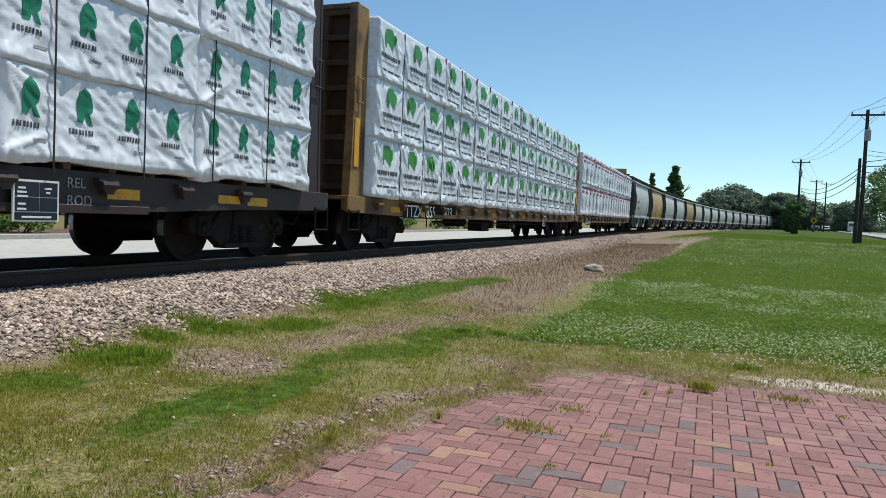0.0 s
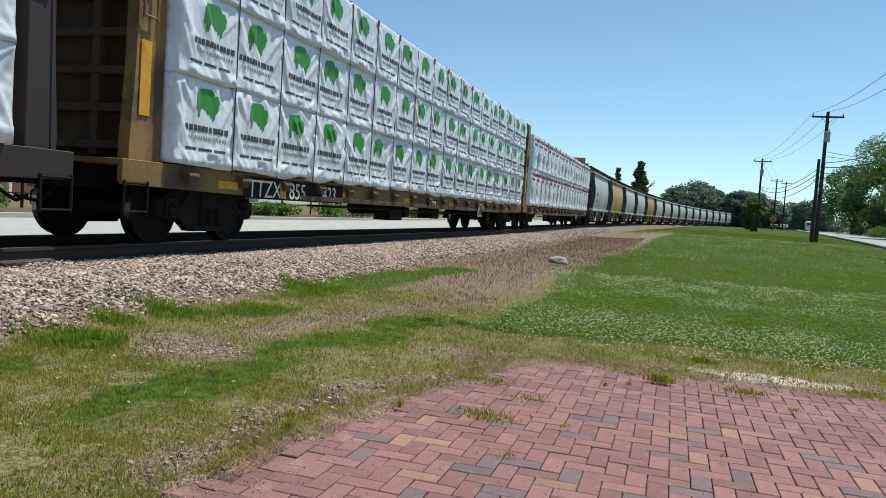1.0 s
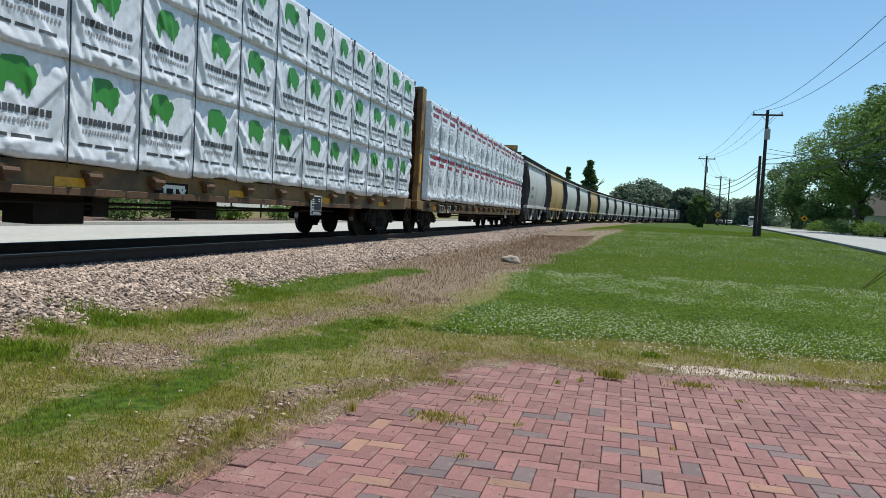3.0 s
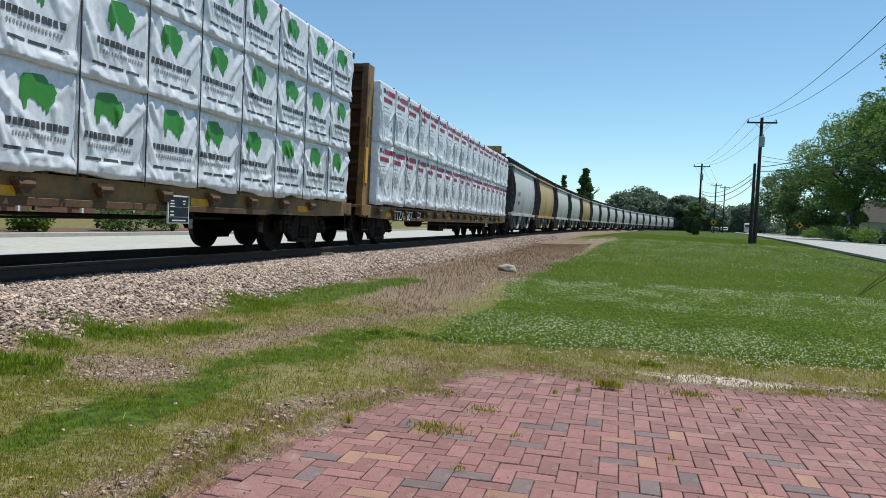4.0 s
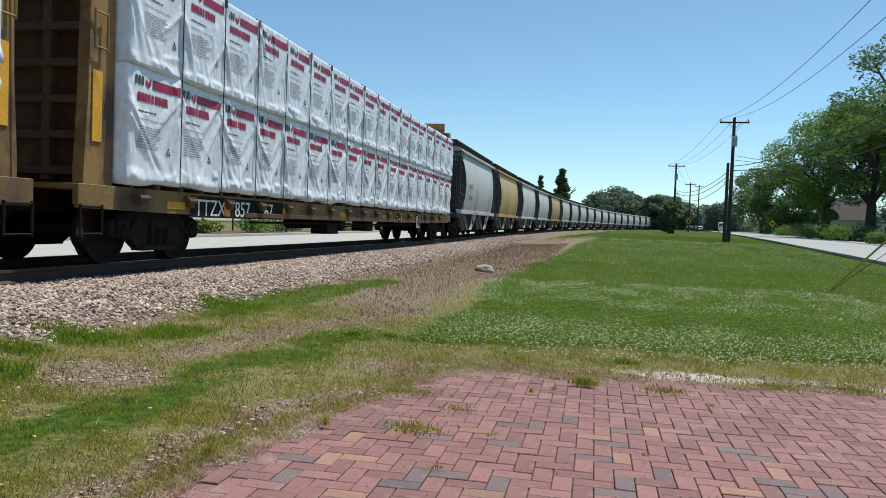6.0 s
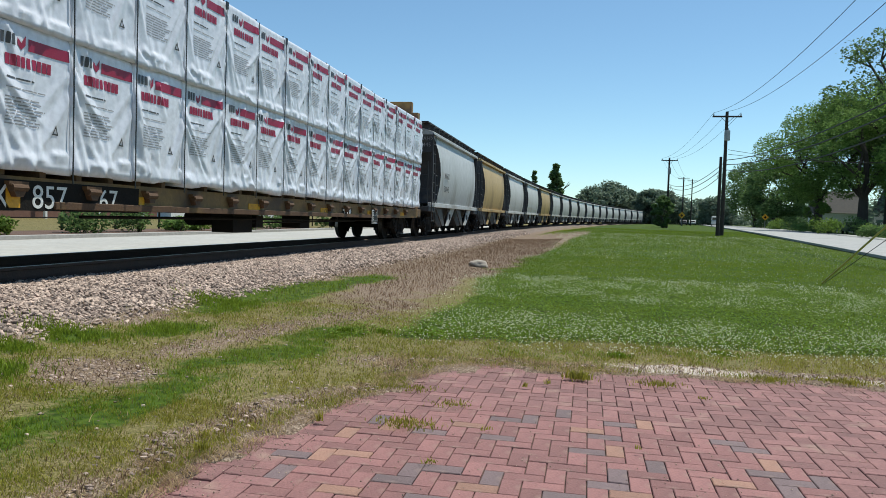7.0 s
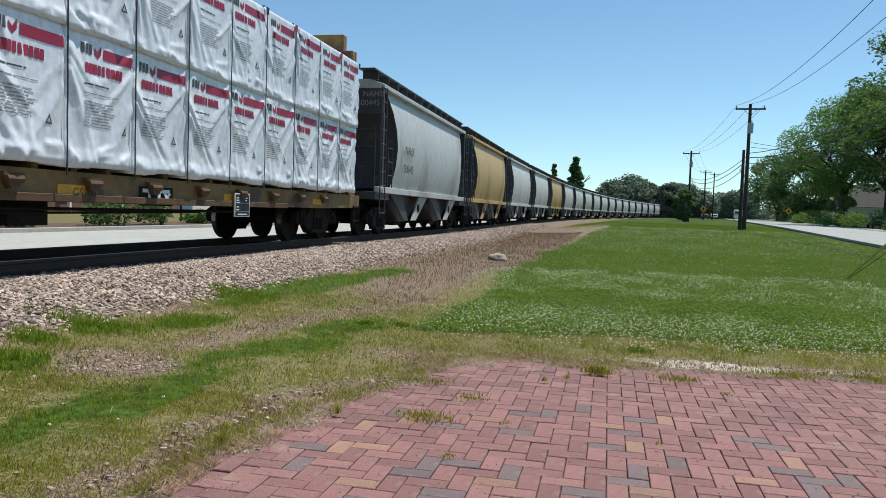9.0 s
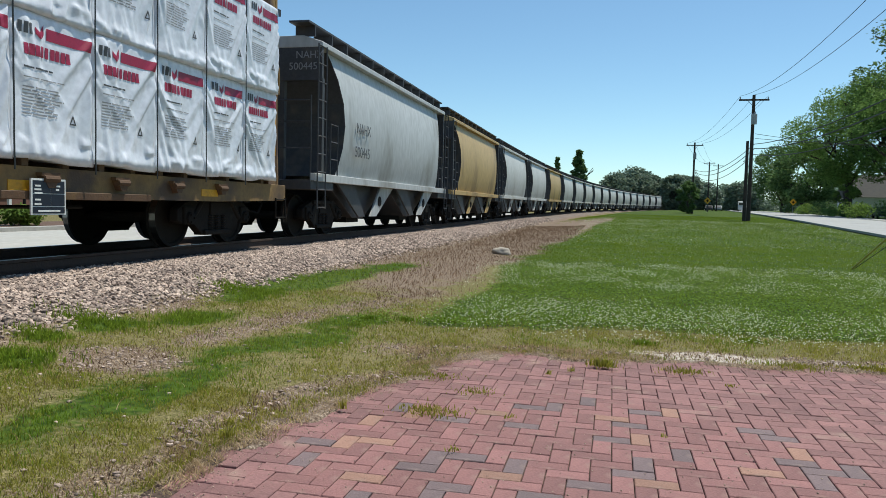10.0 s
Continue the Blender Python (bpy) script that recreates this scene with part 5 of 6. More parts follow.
ribbon("mulch_bed", [(STREET - 4.95, y) for y in (4, 14, 24, 34, 44)], 4.0, 0.10, M_MULCH, "brown mulch planting bed behind the kerb", "planting bed")
for k, (x, y, w, h, lf) in enumerate(((-22.6, 20.5, 2.4, 1.25, M_LEAF_DARK), (-22.2, 23.5, 2.6, 1.2, M_LEAF_DARK), (-22.5, 26.8, 1.4, 0.8, M_LEAF), (-22.7, 28.6, 1.4, 0.8, M_LEAF_LIME), (-22.6, 33.0, 2.8, 1.2, M_LEAF), (-22.4, 36.0, 2.4, 1.1, M_LEAF_DARK), (-22.5, 16.5, 1.6, 0.8, M_LEAF_LIME), (-22.6, 12.5, 2.2, 1.0, M_LEAF), (-25.0, 8.0, 2.0, 0.9, M_LEAF), (-24.0, 42.0, 2.4, 1.0, M_LEAF), (-22.6, 46.0, 2.2, 1.0, M_LEAF_DARK), (-23.0, 52.0, 2.2, 1.0, M_LEAF))):
    shrub(x + 5.0, y + 2.0, w * 1.0, h * 1.0, lf, 60 + k)


def low_building(name, label, x0, x1, y0, y1, h, wall, posts=0, gable=False):
    z = land((x0 + x1) / 2, (y0 + y1) / 2)
    b = thing(name, label, "building", "", pose((x0 + x1) / 2, (y0 + y1) / 2, z))
    w, d = (x1 - x0) / 2, (y1 - y0) / 2
    bm = bmesh.new()
    box(bm, -w, w, -d, d, -0.5, h)
    part("wall", bm, wall, b)
    bm = bmesh.new()
    if gable:
        extrude(bm, [(-d - 0.4, h - 0.05), (d + 0.4, h - 0.05), (0, h + d * 0.9)], "x", -w - 0.3, w + 0.3)
    else:
        box(bm, -w - 0.6, w + 0.6, -d - 0.6, d + 0.6, h, h + 0.35)
    part("roof", bm, M_ROOF, b, bevel=0.02)
    s = 1 if x0 < 0 else -1
    n = max(2, int(d * 2 / 3.2))
    for k in range(n):
        y = -d + (k + 0.5) * 2 * d / n
        bm = bmesh.new()
        box(bm, *sorted((s * w, s * (w + 0.05))), y - 0.65, y + 0.65, 0.7, 2.2)
        win = part("window", bm, M_SIDING, b)
        bm = bmesh.new()
        box(bm, *sorted((s * (w + 0.05), s * (w + 0.055))), y - 0.55, y + 0.55, 0.8, 2.1)
        part("pane", bm, M_GLASS, win)
    for k in range(posts):
        y = -d + (k + 0.5) * 2 * d / posts
        bm = bmesh.new()
        box(bm, s * (w + 0.5) - 0.1, s * (w + 0.5) + 0.1, y - 0.1, y + 0.1, -0.2, h)
        part("porch_post", bm, M_SIDING, b)


low_building("office_building", "low brown brick building with white posts", -50, -40, 26, 62, 3.6, M_WALL, 6)
low_building("shop_building", "low pale building with dark windows", -60, -46, 74, 104, 4.0, M_SIDING, 0)
low_building("white_house", "white clapboard house behind the shade trees", 36.5, 43.0, 125, 133, 3.0, M_SIDING, 0, True)
low_building("white_house", "white clapboard house behind the shade trees", 46.0, 54.0, 122, 131, 3.2, M_SIDING, 0, True)

# pipe fence by the street
fence = thing("pipe_fence", "black steel pipe fence beside the street", "fence", "", pose(0, 0, 0))
FENCE = STREET - 8.2
for k in range(16):
    y = 2 + k * 3.4
    bm = bmesh.new()
    z = land(FENCE, y)
    tube(bm, (FENCE, y, z - 0.3), (FENCE, y, z + 1.15), 0.05, seg=8)
    part("post", bm, M_BLACK, fence)
for z in (0.5, 1.05):
    bm = bmesh.new()
    tube(bm, (FENCE, 2, land(FENCE, 2) + z), (FENCE, 53, land(FENCE, 53) + z), 0.025, seg=6)
    part("pipe", bm, M_BLACK, fence)


# ---- along the road: warning signs, hedge, far vehicles ----
def diamond_sign(x, y):
    t = thing("warning_sign", "yellow diamond warning sign on a post", "sign", "warning signs", pose(x, y, land(x, y)))
    bm = bmesh.new()
    box(bm, -0.03, 0.03, -0.03, 0.03, -0.3, 2.9)
    part("post", bm, M_GALV, t)
    bm = bmesh.new()
    extrude(bm, [(-0.65, 2.3), (0, 1.65), (0.65, 2.3), (0, 2.95)], "y", -0.05, -0.035)
    board = part("board", bm, mat("sign yellow", (0.85, 0.42, 0.02), None, 4, 0.4), t)
    bm = bmesh.new()
    box(bm, -0.08, 0.08, -0.056, -0.051, 2.0, 2.55)
    box(bm, -0.25, 0.25, -0.056, -0.051, 2.2, 2.36)
    part("symbol", bm, M_BLACK, board)


diamond_sign(17.8, 148)
diamond_sign(33.5, 150)


def road_vehicle(x, y, label, paint, l, w, h, cab):
    v = thing("parked_van" if cab else "parked_car", label, "vehicle", "", pose(x, y, land(x, y) + 0.07, 0, 0, -8.6))
    bm = bmesh.new()
    if cab:
        extrude(bm, [(-l / 2, 0.4), (l / 2, 0.4), (l / 2, h), (-l / 2 + 0.9, h), (-l / 2 + 0.3, h * 0.58), (-l / 2, h * 0.5)], "x", -w / 2, w / 2)
    else:
        extrude(bm, [(-l / 2, 0.35), (l / 2, 0.35), (l / 2, h * 0.62), (l * 0.36, h * 0.66), (l * 0.22, h), (-l * 0.18, h), (-l * 0.32, h * 0.64), (-l / 2, h * 0.56)], "x", -w / 2, w / 2)
    part("body", bm, paint, v, bevel=0.06)
    bm = bmesh.new()
    box(bm, -w / 2 + 0.15, w / 2 - 0.15, -l / 2 + (0.28 if cab else 0.62), -l / 2 + (0.50 if cab else 0.9), h * 0.62, h * 0.86)
    part("windscreen", bm, M_GLASS, v)
    for sx in (-1, 1):
        for yy in (-l * 0.32, l * 0.32):
            bm = bmesh.new()
            tube(bm, (sx * (w / 2 - 0.2), yy, 0.32), (sx * (w / 2 + 0.01), yy, 0.32), 0.32, seg=14)
            part("wheel", bm, M_BLACK, v)


road_vehicle(road_x(200) + 2.0, 200, "white box van coming down the road", M_WHITE, 6.0, 2.1, 2.6, True)
road_vehicle(road_x(215) - 3.5, 215, "silver car parked beside the road", M_GALV, 4.5, 1.8, 1.45, False)
road_vehicle(road_x(208) - 6.0, 208, "dark blue car parked beside the road", M_PLACARD, 4.5, 1.8, 1.45, False)
road_vehicle(road_x(96) + 12.5, 96, "dark car parked under the trees", M_PLACARD, 4.6, 1.8, 1.45, False)
for k in range(16):
    y = 78 + k * 5.2
    shrub(road_x(y) + 10.5 + 2.2 * math.sin(k * 2.4), y, 3.0 + (k % 3), 1.2 + 0.5 * (k % 4), (M_LEAF_DARK, M_LEAF, M_LEAF_LIME, M_LEAF_DARK)[k % 4], 90 + k, "rounded garden shrub beside the footpath", 800, 0.14)


def tree_belt():
    """The far woods that close the view."""
    rnd = random.Random(5)
    verts, faces = [], []
    for k in range(190):
        a = radians(rnd.uniform(-62, 62))
        d = rnd.uniform(340, 420)
        if -2 < math.degrees(a) < 10.5:
            d += 60
        x, y = d * math.sin(a), d * math.cos(a)
        h = rnd.uniform(5, 9)
        leaf_cloud(Vector((x, y, land(x, min(y, 400)) + h * 0.45)), h * 0.85, 260, 0.9, rnd, verts, faces, 0.75)
    for k in range(120):
        y = rnd.uniform(75, 300)
        x = road_x(y) + rnd.uniform(22, 60)
        h = rnd.uniform(4, 9)
        leaf_cloud(Vector((x, y, land(x, y) + h * 0.5)), h * 0.75, 240, 0.5, rnd, verts, faces, 0.8)
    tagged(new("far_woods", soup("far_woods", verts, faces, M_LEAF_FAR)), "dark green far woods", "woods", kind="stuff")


tree_belt()


# ---- verge: grass, straw, clover ----
def blades(name, spots, hmin, hmax, width, material, label, category, lean=0.45, bend=True):
    """Thin blades at the given spots (x, y, z)."""
    rng = np.random.default_rng(len(spots))
    p = np.array(spots)
    n = len(p)
    h = rng.uniform(hmin * 0.7, hmax * 0.75, n)[:, None]
    a, b = rng.uniform(0, 6.283, n), rng.uniform(0, 6.283, n)
    side = np.stack([np.cos(a), np.sin(a), np.zeros(n)], 1) * width * rng.uniform(0.6, 1.3, n)[:, None]
    tilt = np.stack([np.cos(b), np.sin(b), np.zeros(n)], 1) * h * lean * rng.uniform(0.1, 1.2, n)[:, None]
    up = np.array([[0, 0, 1.0]])
    if bend:
        v = np.stack([p - side, p + side, p + tilt * 0.35 + up * h * 0.62 + side * 0.7, p + tilt * 0.35 + up * h * 0.62 - side * 0.7, p + tilt + up * h], 1).reshape(-1, 3)
        k = np.arange(n)[:, None] * 5
        faces = [tuple(f) for f in (k + np.array([[0, 1, 2, 3]])).tolist()] + [tuple(f) for f in (k + np.array([[3, 2, 4]])).tolist()]
    else:
        v = np.stack([p - side, p + side, p + tilt + up * h], 1).reshape(-1, 3)
        faces = (np.arange(n)[:, None] * 3 + np.array([[0, 1, 2]])).tolist()
    tagged(new(name, soup(name, v.tolist(), faces, material)), label, category, kind="stuff")


def sow(n, x0, x1, y0, y1, keep, seed):
    rnd = random.Random(seed)
    out = []
    for _ in range(n):
        x, y = rnd.uniform(x0, x1), rnd.uniform(y0, y1)
        if rnd.random() < keep(x, y):
            out.append((x, y, land(x, y) - 0.004))
    return out


def off_brick(x, y):
    return paved(x, y) < 0.06 or y > 8


@gridded(0.03)
def tuft(x, y):
    """Where turf grows thick."""
    n = noise.noise((x * 2.3, y * 2.3, 31)) * 0.7 + noise.noise((x * 8, y * 8, 32)) * 0.7
    return max(0.0, min(1.0, 0.55 + n))


def turf(x, y):
    d = track_off(x, y)
    sand = spot(x, y, 0.95, 6.78, 0.7, 0.16) + spot(x, y, 2.6, 6.85, 0.6, 0.12)
    return (1 - bare(x, y)) * max(0.0, 1 - 1.2 * sand) * tuft(x, y) * smooth(2.45, 2.9, d) if off_brick(x, y) else 0.0


@gridded(0.05)
def green_patch(x, y):
    """Where the verge is greener than straw-yellow."""
    return min(1.0, max(green_zone(x, y), 0.55 * smooth(-0.05, 0.3, noise.noise((x * 1.1, y * 1.1, 71)) + 0.5 * noise.noise((x * 3.1, y * 3.1, 72)))) * (1 - 0.6 * math.exp(-(paved(x, y) + 0.25) ** 2 / 0.08)))


blades("verge_grass", sow(280000, -5.3, 4.5, 4.2, 9.5, lambda x, y: turf(x, y) * (1 - 0.85 * lush(x, y)) * (1.05 - green_patch(x, y)), 1), 0.015, 0.05, 0.0026, M_BLADE, "thin yellow-green verge grass", "grass", 0.8)
blades("green_verge_grass", sow(260000, -5.2, 2, 1.7, 9.0, lambda x, y: turf(x, y) * green_patch(x, y), 13), 0.02, 0.065, 0.0028, M_BLADE_LUSH, "mid green grass patches in the verge", "grass", 0.7)
blades("near_verge_grass", sow(200000, -4.6, -1.2, 1.7, 4.4, lambda x, y: turf(x, y) * (1.05 - green_patch(x, y)), 11), 0.012, 0.042, 0.0021, M_BLADE, "fine yellow-green grass at the brick edge", "grass", 0.8)
blades("verge_straw", sow(110000, -5.3, 4.5, 1.7, 9.5, lambda x, y: (0.05 + 0.55 * bare(x, y)) * tuft(y, x) * smooth(2.5, 2.8, track_off(x, y)) if paved(x, y) < 0.1 or y > 8 else 0.0, 2), 0.02, 0.06, 0.0026, M_STRAW, "dry straw between the grass", "dry grass", 2.0)
blades("verge_dead_grass", sow(190000, -5.3, 4.5, 1.7, 10.5, lambda x, y: (0.08 + 0.65 * bare(x, y)) * tuft(y + 3, x) * smooth(2.5, 2.8, track_off(x, y)) if paved(x, y) < 0.02 or y > 8 else 0.0, 22), 0.02, 0.06, 0.0028, M_DEAD, "brown dead grass over bare soil", "dry grass", 1.4)
blades("lawn_grass", sow(260000, -4.9, 12, 8.0, 26, lambda x, y: turf(x, y) * lush(x, y), 3), 0.03, 0.08, 0.006, M_BLADE_LUSH, "lush green lawn grass", "grass", 0.6, False)
blades("far_lawn_grass", sow(120000, -6, 26, 26, 90, lambda x, y: (1 - bare(x, y)) * smooth(2.9, 3.6, track_off(x, y)) * (1 if x < road_x(y) - 0.3 else 0), 4), 0.04, 0.09, 0.018, M_BLADE_LUSH, "green lawn grass", "grass", 0.6, False)
blades("dry_bank_grass", sow(60000, -5.2, -1.5, 9, 45, lambda x, y: 0.6 * bare(x, y) * smooth(2.5, 2.8, track_off(x, y)), 5), 0.04, 0.12, 0.005, M_DEAD, "brown dead grass on the bank", "dry grass", 0.9, False)


def edge_spots(n, lo, hi, seed):
    """Spots along the ragged edge of the brick terrace."""
    rnd = random.Random(seed)
    out = []
    while len(out) < n:
        x, y = rnd.uniform(-2.6, 4.5), rnd.uniform(1.6, 7.6)
        if lo < paved(x, y) < hi and rnd.random() < tuft(x * 0.8 + seed, y * 0.8) ** 2 and not (0.2 < x < 3.2 and y > 6.5 and rnd.random() < 0.8):
            out.append((x, y, max(0.0, land(x, y) - 0.02)))
    return out


blades("edge_straw", edge_spots(12000, -0.35, 0.16, 14), 0.02, 0.06, 0.0026, M_STRAW, "dry straw and litter along the brick edge", "dry grass", 2.2)
blades("edge_grass", edge_spots(8000, -0.45, 0.10, 15), 0.015, 0.045, 0.0022, M_BLADE, "yellow-green grass creeping over the brick edge", "grass", 0.9)
blades("edge_green", edge_spots(3500, -0.45, 0.06, 16), 0.015, 0.05, 0.0024, M_BLADE_LUSH, "green grass creeping over the brick edge", "grass", 0.8)


def clump(cx, cy, r, n, h, material, name, label, seed, width=0.005):
    rnd = random.Random(seed)
    spots = []
    for _ in range(n):
        x, y = cx + rnd.gauss(0, r * 0.8), cy + rnd.gauss(0, r * 0.55)
        if r > 0.2 and noise.noise((x * 6, y * 6, seed)) < -0.12:
            continue
        spots.append((x, y, max(0.0, land(x, y)) if paved(x, y) > 0 else land(x, y)))
    blades(name, spots, h * 0.4, h, width, material, label, "grass tuft", 0.7)


# tufts that stand out by themselves
for k, (x, y, r, n, h) in enumerate(((-4.3, 4.4, 0.3, 1500, 0.10), (-4.6, 5.85, 0.28, 1400, 0.10), (-4.62, 5.15, 0.16, 600, 0.09), (-4.1, 6.6, 0.3, 900, 0.08), (-4.6, 8.6, 0.35, 1500, 0.09))):
    clump(x, y, r, n, h, M_BLADE_LUSH, "grass_tuft", "bright green grass tuft beside the gravel", 200 + k)
for k, (x, y, r, n, h) in enumerate(((-0.02, 6.05, 0.12, 260, 0.14), (-1.05, 4.35, 0.2, 300, 0.06), (-1.2, 2.62, 0.16, 260, 0.05), (-1.58, 4.25, 0.03, 24, 0.15), (-1.95, 3.5, 0.05, 60, 0.12), (-2.05, 3.72, 0.06, 60, 0.09), (-0.75, 3.7, 0.06, 30, 0.04), (-0.25, 5.75, 0.03, 20, 0.10), (-0.42, 5.6, 0.03, 14, 0.08), (-1.25, 5.3, 0.2, 200, 0.05), (-0.85, 4.9, 0.15, 150, 0.04), (-0.55, 4.35, 0.04, 16, 0.05), (0.35, 4.2, 0.02, 10, 0.05), (0.9, 5.6, 0.05, 30, 0.04), (0.62, 6.0, 0.2, 200, 0.07), (1.6, 6.5, 0.2, 200, 0.07), (2.2, 6.65, 0.2, 260, 0.08))):
    clump(x, y, r * 0.6, n, h * 0.8, M_BLADE, "brick_weed", "small weed growing between the bricks", 230 + k, 0.004)
for k, (x, y) in enumerate(((-2.55, 7.6), (-2.15, 7.75), (-1.75, 7.9), (0.35, 7.2), (1.4, 7.7))):
    clump(x, y, 0.07, 120, 0.10, M_BLADE_LUSH, "broad_weed", "dark broad-leaved weed in the turf", 260 + k, 0.006)


def clover_flowers():
    rnd = random.Random(9)
    verts, faces = [], []
    spots = sow(42000, -2.6, 8, 7.0, 16, lambda x, y: 0.9 * smooth(-0.25, 0.6, 0.7 * noise.noise((x * 1.6, y * 0.9, 51)) + 0.35 * math.exp(-((y - 8.6) / 0.9) ** 2) - 0.45 * math.exp(-((y - 10.8) / 0.9) ** 2) + 0.12) * smooth(-2.6, -1.2, x - 0.1 * (10 - y)) * (1 if paved(x, y) < -0.5 or y > 8 else 0), 6)
    spots += sow(34000, -2, 18, 15, 60, lambda x, y: 0.5 * smooth(-0.7, 0.7, noise.noise((x * 0.9, y * 0.25, 52))) * (1 if x < road_x(y) - 0.5 else 0) * smooth(4.5, 6, track_off(x, y)), 7)
    for x, y, z in spots:
        r = rnd.uniform(0.005, 0.0095) * (1 + max(0, y - 12) * 0.025)
        h = z + rnd.uniform(0.06, 0.12)
        k = len(verts)
        verts += [(x - r, y, h), (x, y - r, h), (x + r, y, h), (x, y + r, h), (x, y, h + r), (x, y, h - r * 0.6)]
        faces += [(k, k + 1, k + 4), (k + 1, k + 2, k + 4), (k + 2, k + 3, k + 4), (k + 3, k, k + 4), (k + 1, k, k + 5), (k + 2, k + 1, k + 5)]
    tagged(new("clover_flowers", soup("clover_flowers", verts, faces, M_FLOWER)), "white clover blooms scattered over the lawn", "flowers", kind="stuff")
    # round clover leaves below them
    verts, faces = [], []
    for x, y, z in sow(90000, -2.6, 7, 7.0, 15, lambda x, y: lush(x, y) * 0.9 if paved(x, y) < -0.4 or y > 8 else 0, 8):
        h, a, r = z + rnd.uniform(0.02, 0.09), rnd.uniform(0, 6.283), rnd.uniform(0.010, 0.018)
        t = rnd.uniform(-0.4, 0.4) * r
        c, s = math.cos(a) * r, math.sin(a) * r
        k = len(verts)
        verts += [(x - c, y - s, h - t), (x + s, y - c, h), (x + c, y + s, h + t), (x - s, y + c, h)]
        faces.append((k, k + 1, k + 2, k + 3))
    tagged(new("clover_leaves", soup("clover_leaves", verts, faces, M_CLOVER)), "dense green clover leaves", "clover", kind="stuff")


clover_flowers()


# ---- ballast ----
def stone_template(rnd):
    bm = bmesh.new()
    bmesh.ops.create_icosphere(bm, subdivisions=1, radius=1)
    keep = [v.co.copy() for v in bm.verts]
    fs = [[v.index for v in f.verts] for f in bm.faces]
    bm.free()
    out = []
    for c in keep:
        k = rnd.uniform(0.55, 1.2)
        out.append((c.x * k * 1.25, c.y * k * 0.9, c.z * k * 0.6))
    return np.array(out), np.array(fs)


M_GRIT = mat("sandy grit", (0.42, 0.32, 0.25), (0.28, 0.20, 0.15), 9, 0.95, island=0.4)
# ballast coloured near black to deepen the shade below the cars
M_STONE_SHADE = mat("ballast in painted train shade", (0.05, 0.043, 0.038), (0.03, 0.026, 0.023), 5, 0.8, island=0.4)


def ballast():
    rnd = random.Random(12)
    kinds = [stone_template(rnd) for _ in range(8)]
    V, F, base = [], [], 0

    def lay(n, y0, y1, d0, d1, r0, r1, keep):
        nonlocal base
        for _ in range(n):
            y, d = rnd.uniform(y0, y1), rnd.uniform(d0, d1)
            x, yy, _g, _a = track(y, d)
            if rnd.random() > keep(d):
                continue
            v, f = kinds[rnd.randrange(8)]
            m = np.array(Euler((rnd.uniform(-0.7, 0.7), rnd.uniform(-0.7, 0.7), rnd.uniform(0, 6.28))).to_matrix())
            r = rnd.uniform(r0, r1)
            V.append(v @ m.T * r + np.array([x, yy, land(x, yy) + r * 0.25]))
            F.append(f + base)
            base += len(v)

    slope = lambda d: 1 if d < 2.3 else max(0.0, 1 - (d - 2.3) / 0.6)
    lay(30000, 2.5, 15, 0.95, 3.0, 0.014, 0.036, slope)
    lay(15000, 15, 34, 0.95, 2.9, 0.022, 0.042, slope)
    lay(3000, 34, 60, 0.9, 2.8, 0.04, 0.06, slope)
    tagged(new("ballast_stones", soup("ballast_stones", np.concatenate(V).tolist(), np.concatenate(F).tolist(), M_STONE)), "loose pinkish-grey granite ballast stones", "gravel", kind="stuff")
    V, F, base = [], [], 0
    # stones under the train, with its shade in their colour
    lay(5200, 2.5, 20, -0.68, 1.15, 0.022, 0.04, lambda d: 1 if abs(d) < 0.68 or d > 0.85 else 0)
    tagged(new("oily_stones", soup("oily_stones", np.concatenate(V).tolist(), np.concatenate(F).tolist(), M_STONE_SHADE)), "ballast stones coloured near black for the shade under the train", "gravel", kind="stuff")
    V, F, base = [], [], 0
    for _ in range(16000):
        x, y = rnd.uniform(-5.0, 2.6), rnd.uniform(1.8, 9.5)
        if paved(x, y) > 0.04 or rnd.random() > 0.03 + 0.75 * bare(x, y) ** 2:
            continue
        v, f = kinds[rnd.randrange(8)]
        r = rnd.uniform(0.007, 0.02)
        V.append(v * r + np.array([x, y, land(x, y) + r * 0.2]))
        F.append(f + base)
        base += len(v)
    tagged(new("scattered_pebbles", soup("scattered_pebbles", np.concatenate(V).tolist(), np.concatenate(F).tolist(), M_STONE)), "small pebbles strewn over bare soil", "pebbles", kind="stuff")


ballast()


def brick_grit():
    """Crumbs of soil and dry litter swept to the edge of the terrace."""
    rnd = random.Random(33)
    v, f = stone_template(rnd)
    V, F, base = [], [], 0
    while len(V) < 9000:
        x, y = rnd.uniform(-2.1, 4.0), rnd.uniform(1.6, 6.9)
        p = paved(x, y)
        if p < -0.05 or rnd.random() > (math.exp(-max(0, p) / 0.16) if p < 0.9 else 0.01) + 0.008:
            continue
        r = rnd.uniform(0.0015, 0.0055)
        V.append(v * r + np.array([x, y, 0.002 + r * 0.3]))
        F.append(f + base)
        base += len(v)
    tagged(new("grit", soup("grit", np.concatenate(V).tolist(), np.concatenate(F).tolist(), M_GRIT)), "crumbs of soil and litter on the bricks", "grit", kind="stuff")


brick_grit()
bm = bmesh.new()
bmesh.ops.create_icosphere(bm, subdivisions=3, radius=1)
for v in bm.verts:
    k = 1 + 0.35 * noise.noise(v.co * 1.4)
    v.co = Vector((v.co.x * 0.26 * k, v.co.y * 0.2 * k, v.co.z * 0.13 * k))
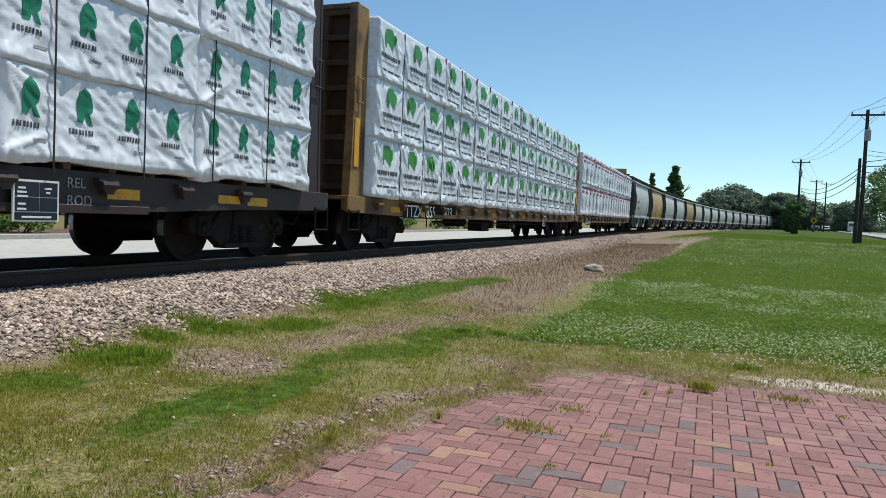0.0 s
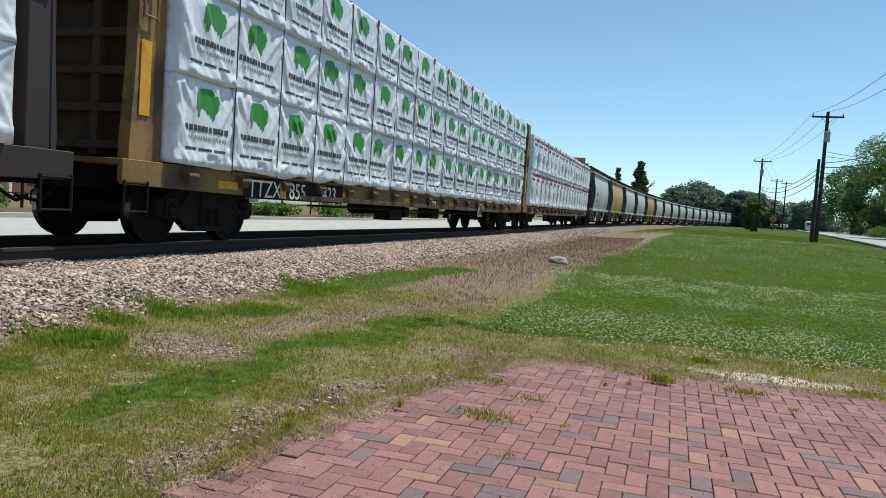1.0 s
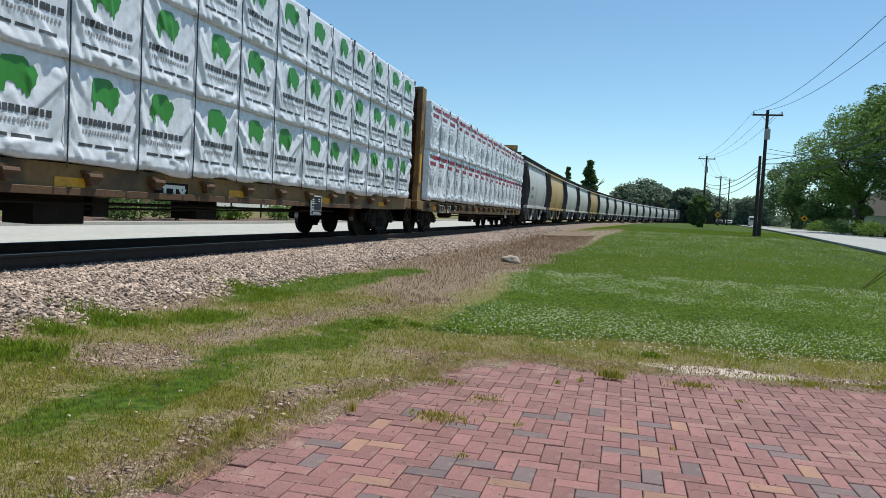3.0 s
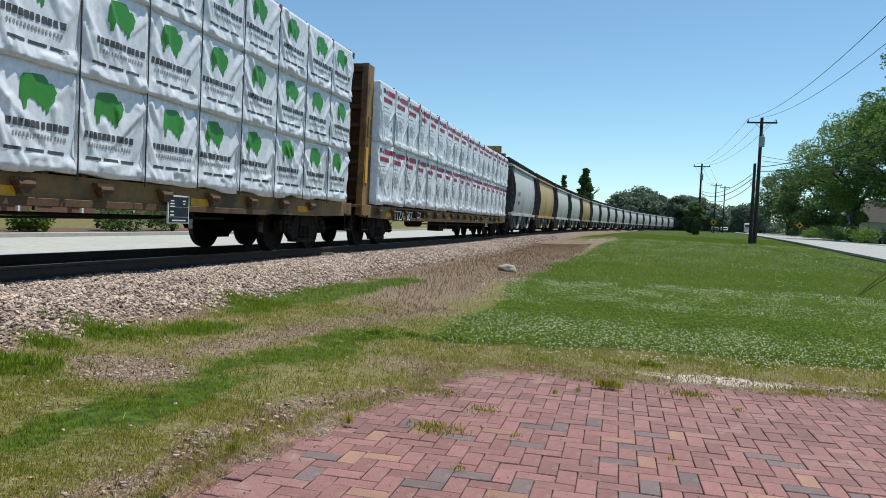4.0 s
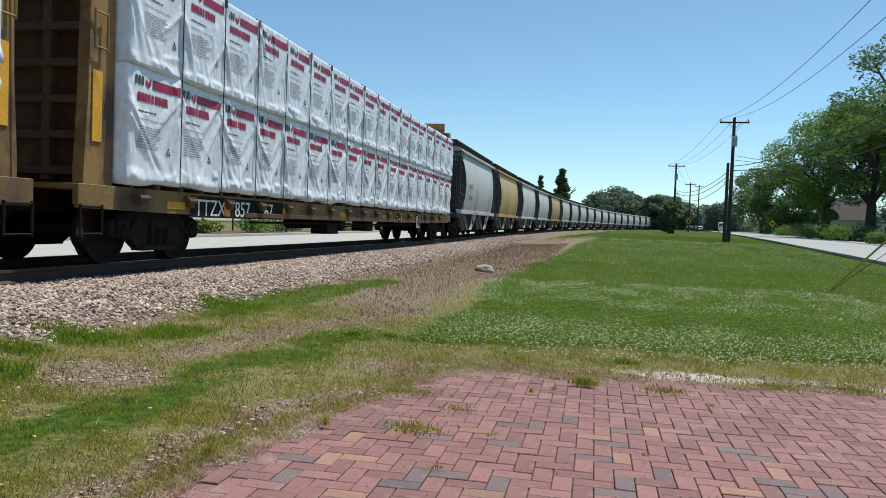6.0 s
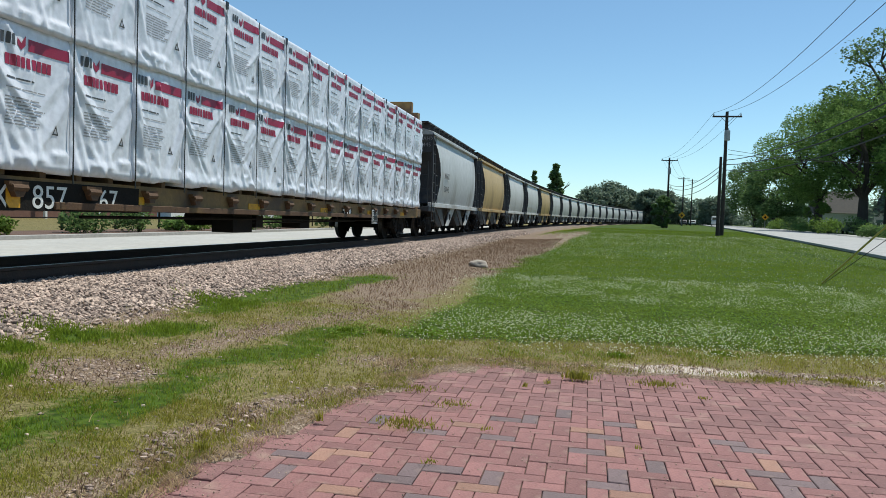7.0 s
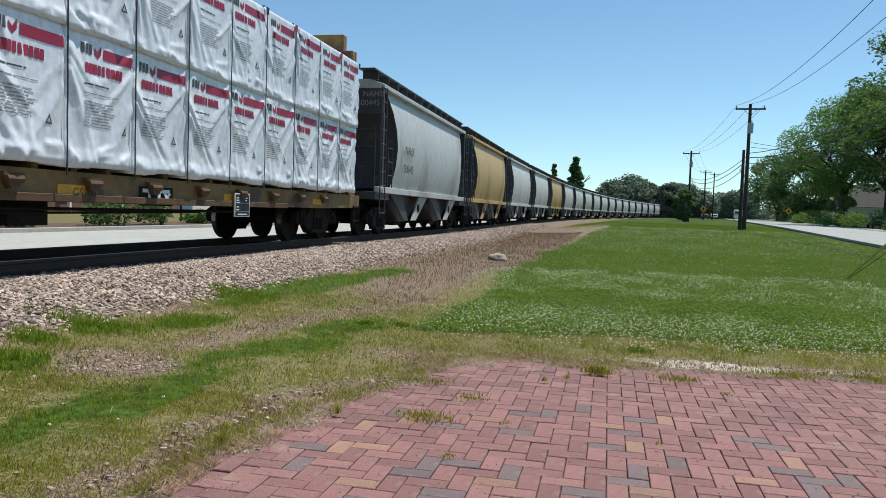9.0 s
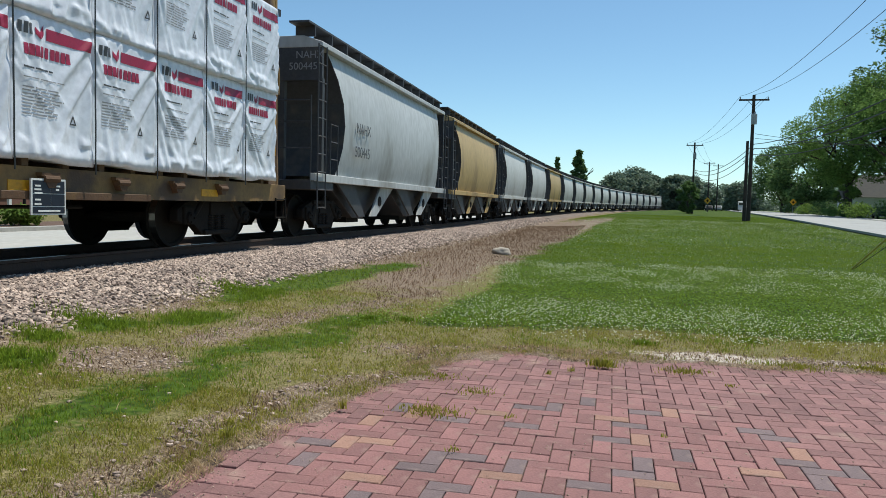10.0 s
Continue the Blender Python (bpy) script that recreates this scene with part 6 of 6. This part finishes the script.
rock = tagged(new("boulder", finish(bm, "boulder", M_ROCK, True)), "pale flat boulder at the edge of the swale", "rock")
rock.location = (-2.75, 18.9, land(-2.75, 18.9) + 0.05)


# ---- brick terrace in herringbone ----
def terrace():
    root = tagged(new("brick_terrace"), "worn red brick paving laid in herringbone", "paving", kind="structure")
    bm = bmesh.new()
    outline = [(-2.0, 2.4), (-2.0, 3.6), (-1.55, 5.2), (-1.35, 6.2), (1.0, 6.5), (6.0, 6.4), (6.0, -3.0), (-2.6, -3.0)]
    extrude(bm, outline, "z", -0.16, -0.014)
    part("joint_bed", bm, M_JOINT, root, "dark sandy joints between the bricks")
    w, gap = 0.105, 0.005
    rnd = random.Random(21)

    def brick_mesh(material):
        bm = bmesh.new()
        a, b, c = w - gap, 2 * w - gap, 0.004
        # worn, rounded top
        lo = [bm.verts.new((sx * b / 2, sy * a / 2, -0.06)) for sx, sy in ((-1, -1), (1, -1), (1, 1), (-1, 1))]
        mid = [bm.verts.new((sx * b / 2, sy * a / 2, -c)) for sx, sy in ((-1, -1), (1, -1), (1, 1), (-1, 1))]
        hi = [bm.verts.new((sx * (b / 2 - c), sy * (a / 2 - c), 0)) for sx, sy in ((-1, -1), (1, -1), (1, 1), (-1, 1))]
        for p, q in ((lo, mid), (mid, hi)):
            for i in range(4):
                bm.faces.new((p[i], p[(i + 1) % 4], q[(i + 1) % 4], q[i]))
        bm.faces.new(hi)
        return finish(bm, "brick", material)

    kinds = [brick_mesh(m) for m in (M_BRICK, M_BRICK, M_BRICK, M_BRICK_GREY, M_BRICK_BUFF)]
    weights = (5, 5, 5, 2.4, 1.2)
    spots = []
    turn = BRICK_TURN
    ca, sa = math.cos(turn), math.sin(turn)
    # lattice of the herringbone: (-1, 1) and (4, 0) brick widths; an upright and a lying brick in each cell
    for b in range(-14, 24):
        for a in range(-70, 70):
            u, v = (4 * b - a) * w, a * w
            for du, dv, rot in ((0, 0, 90), (-1.5 * w, -0.5 * w + 0.0, 0)):
                x = BRICK_AT[0] + (u + du) * ca - (v + dv) * sa
                y = BRICK_AT[1] + (u + du) * sa + (v + dv) * ca
                if y < -2 or x > 5.5 or x < -2.6 or y > 7:
                    continue
                p = paved(x, y)
                if p > 0.05:
                    spots.append((x, y, rot, p))
    near = sorted(spots, key=lambda s: (s[0] + 0.1) ** 2 + (s[1] - 3.6) ** 2)
    for k, (x, y, rot, p) in enumerate(near[:300]):
        me = rnd.choices(kinds, weights)[0]
        part_of("brick", me, root, pose(x, y, rnd.uniform(-0.0025, 0.0025) - 0.012 * (1 - smooth(0.05, 0.3, p)), rnd.uniform(-0.5, 0.5), rnd.uniform(-0.5, 0.5), math.degrees(turn) + rot + rnd.uniform(-0.8, 0.8)))
    verts, faces = [], []
    src = kinds[0]
    co = [Vector(v.co) for v in src.vertices]
    fs = [tuple(f.vertices) for f in src.polygons]
    for x, y, rot, p in near[300:]:
        m = pose(x, y, rnd.uniform(-0.0025, 0.0025) - 0.012 * (1 - smooth(0.05, 0.3, p)), rnd.uniform(-0.5, 0.5), rnd.uniform(-0.5, 0.5), math.degrees(turn) + rot + rnd.uniform(-0.8, 0.8))
        k = len(verts)
        verts += [m @ c for c in co]
        faces += [tuple(k + i for i in f) for f in fs]
    rest = new("outer_bricks", soup("outer_bricks", verts, faces, M_BRICK_FIELD))
    rest.parent = root
    tagged(rest, "more worn red bricks", kind="stuff")


BRICK_AT, BRICK_TURN = (-0.095, 3.71), radians(0.0)
terrace()


motions()
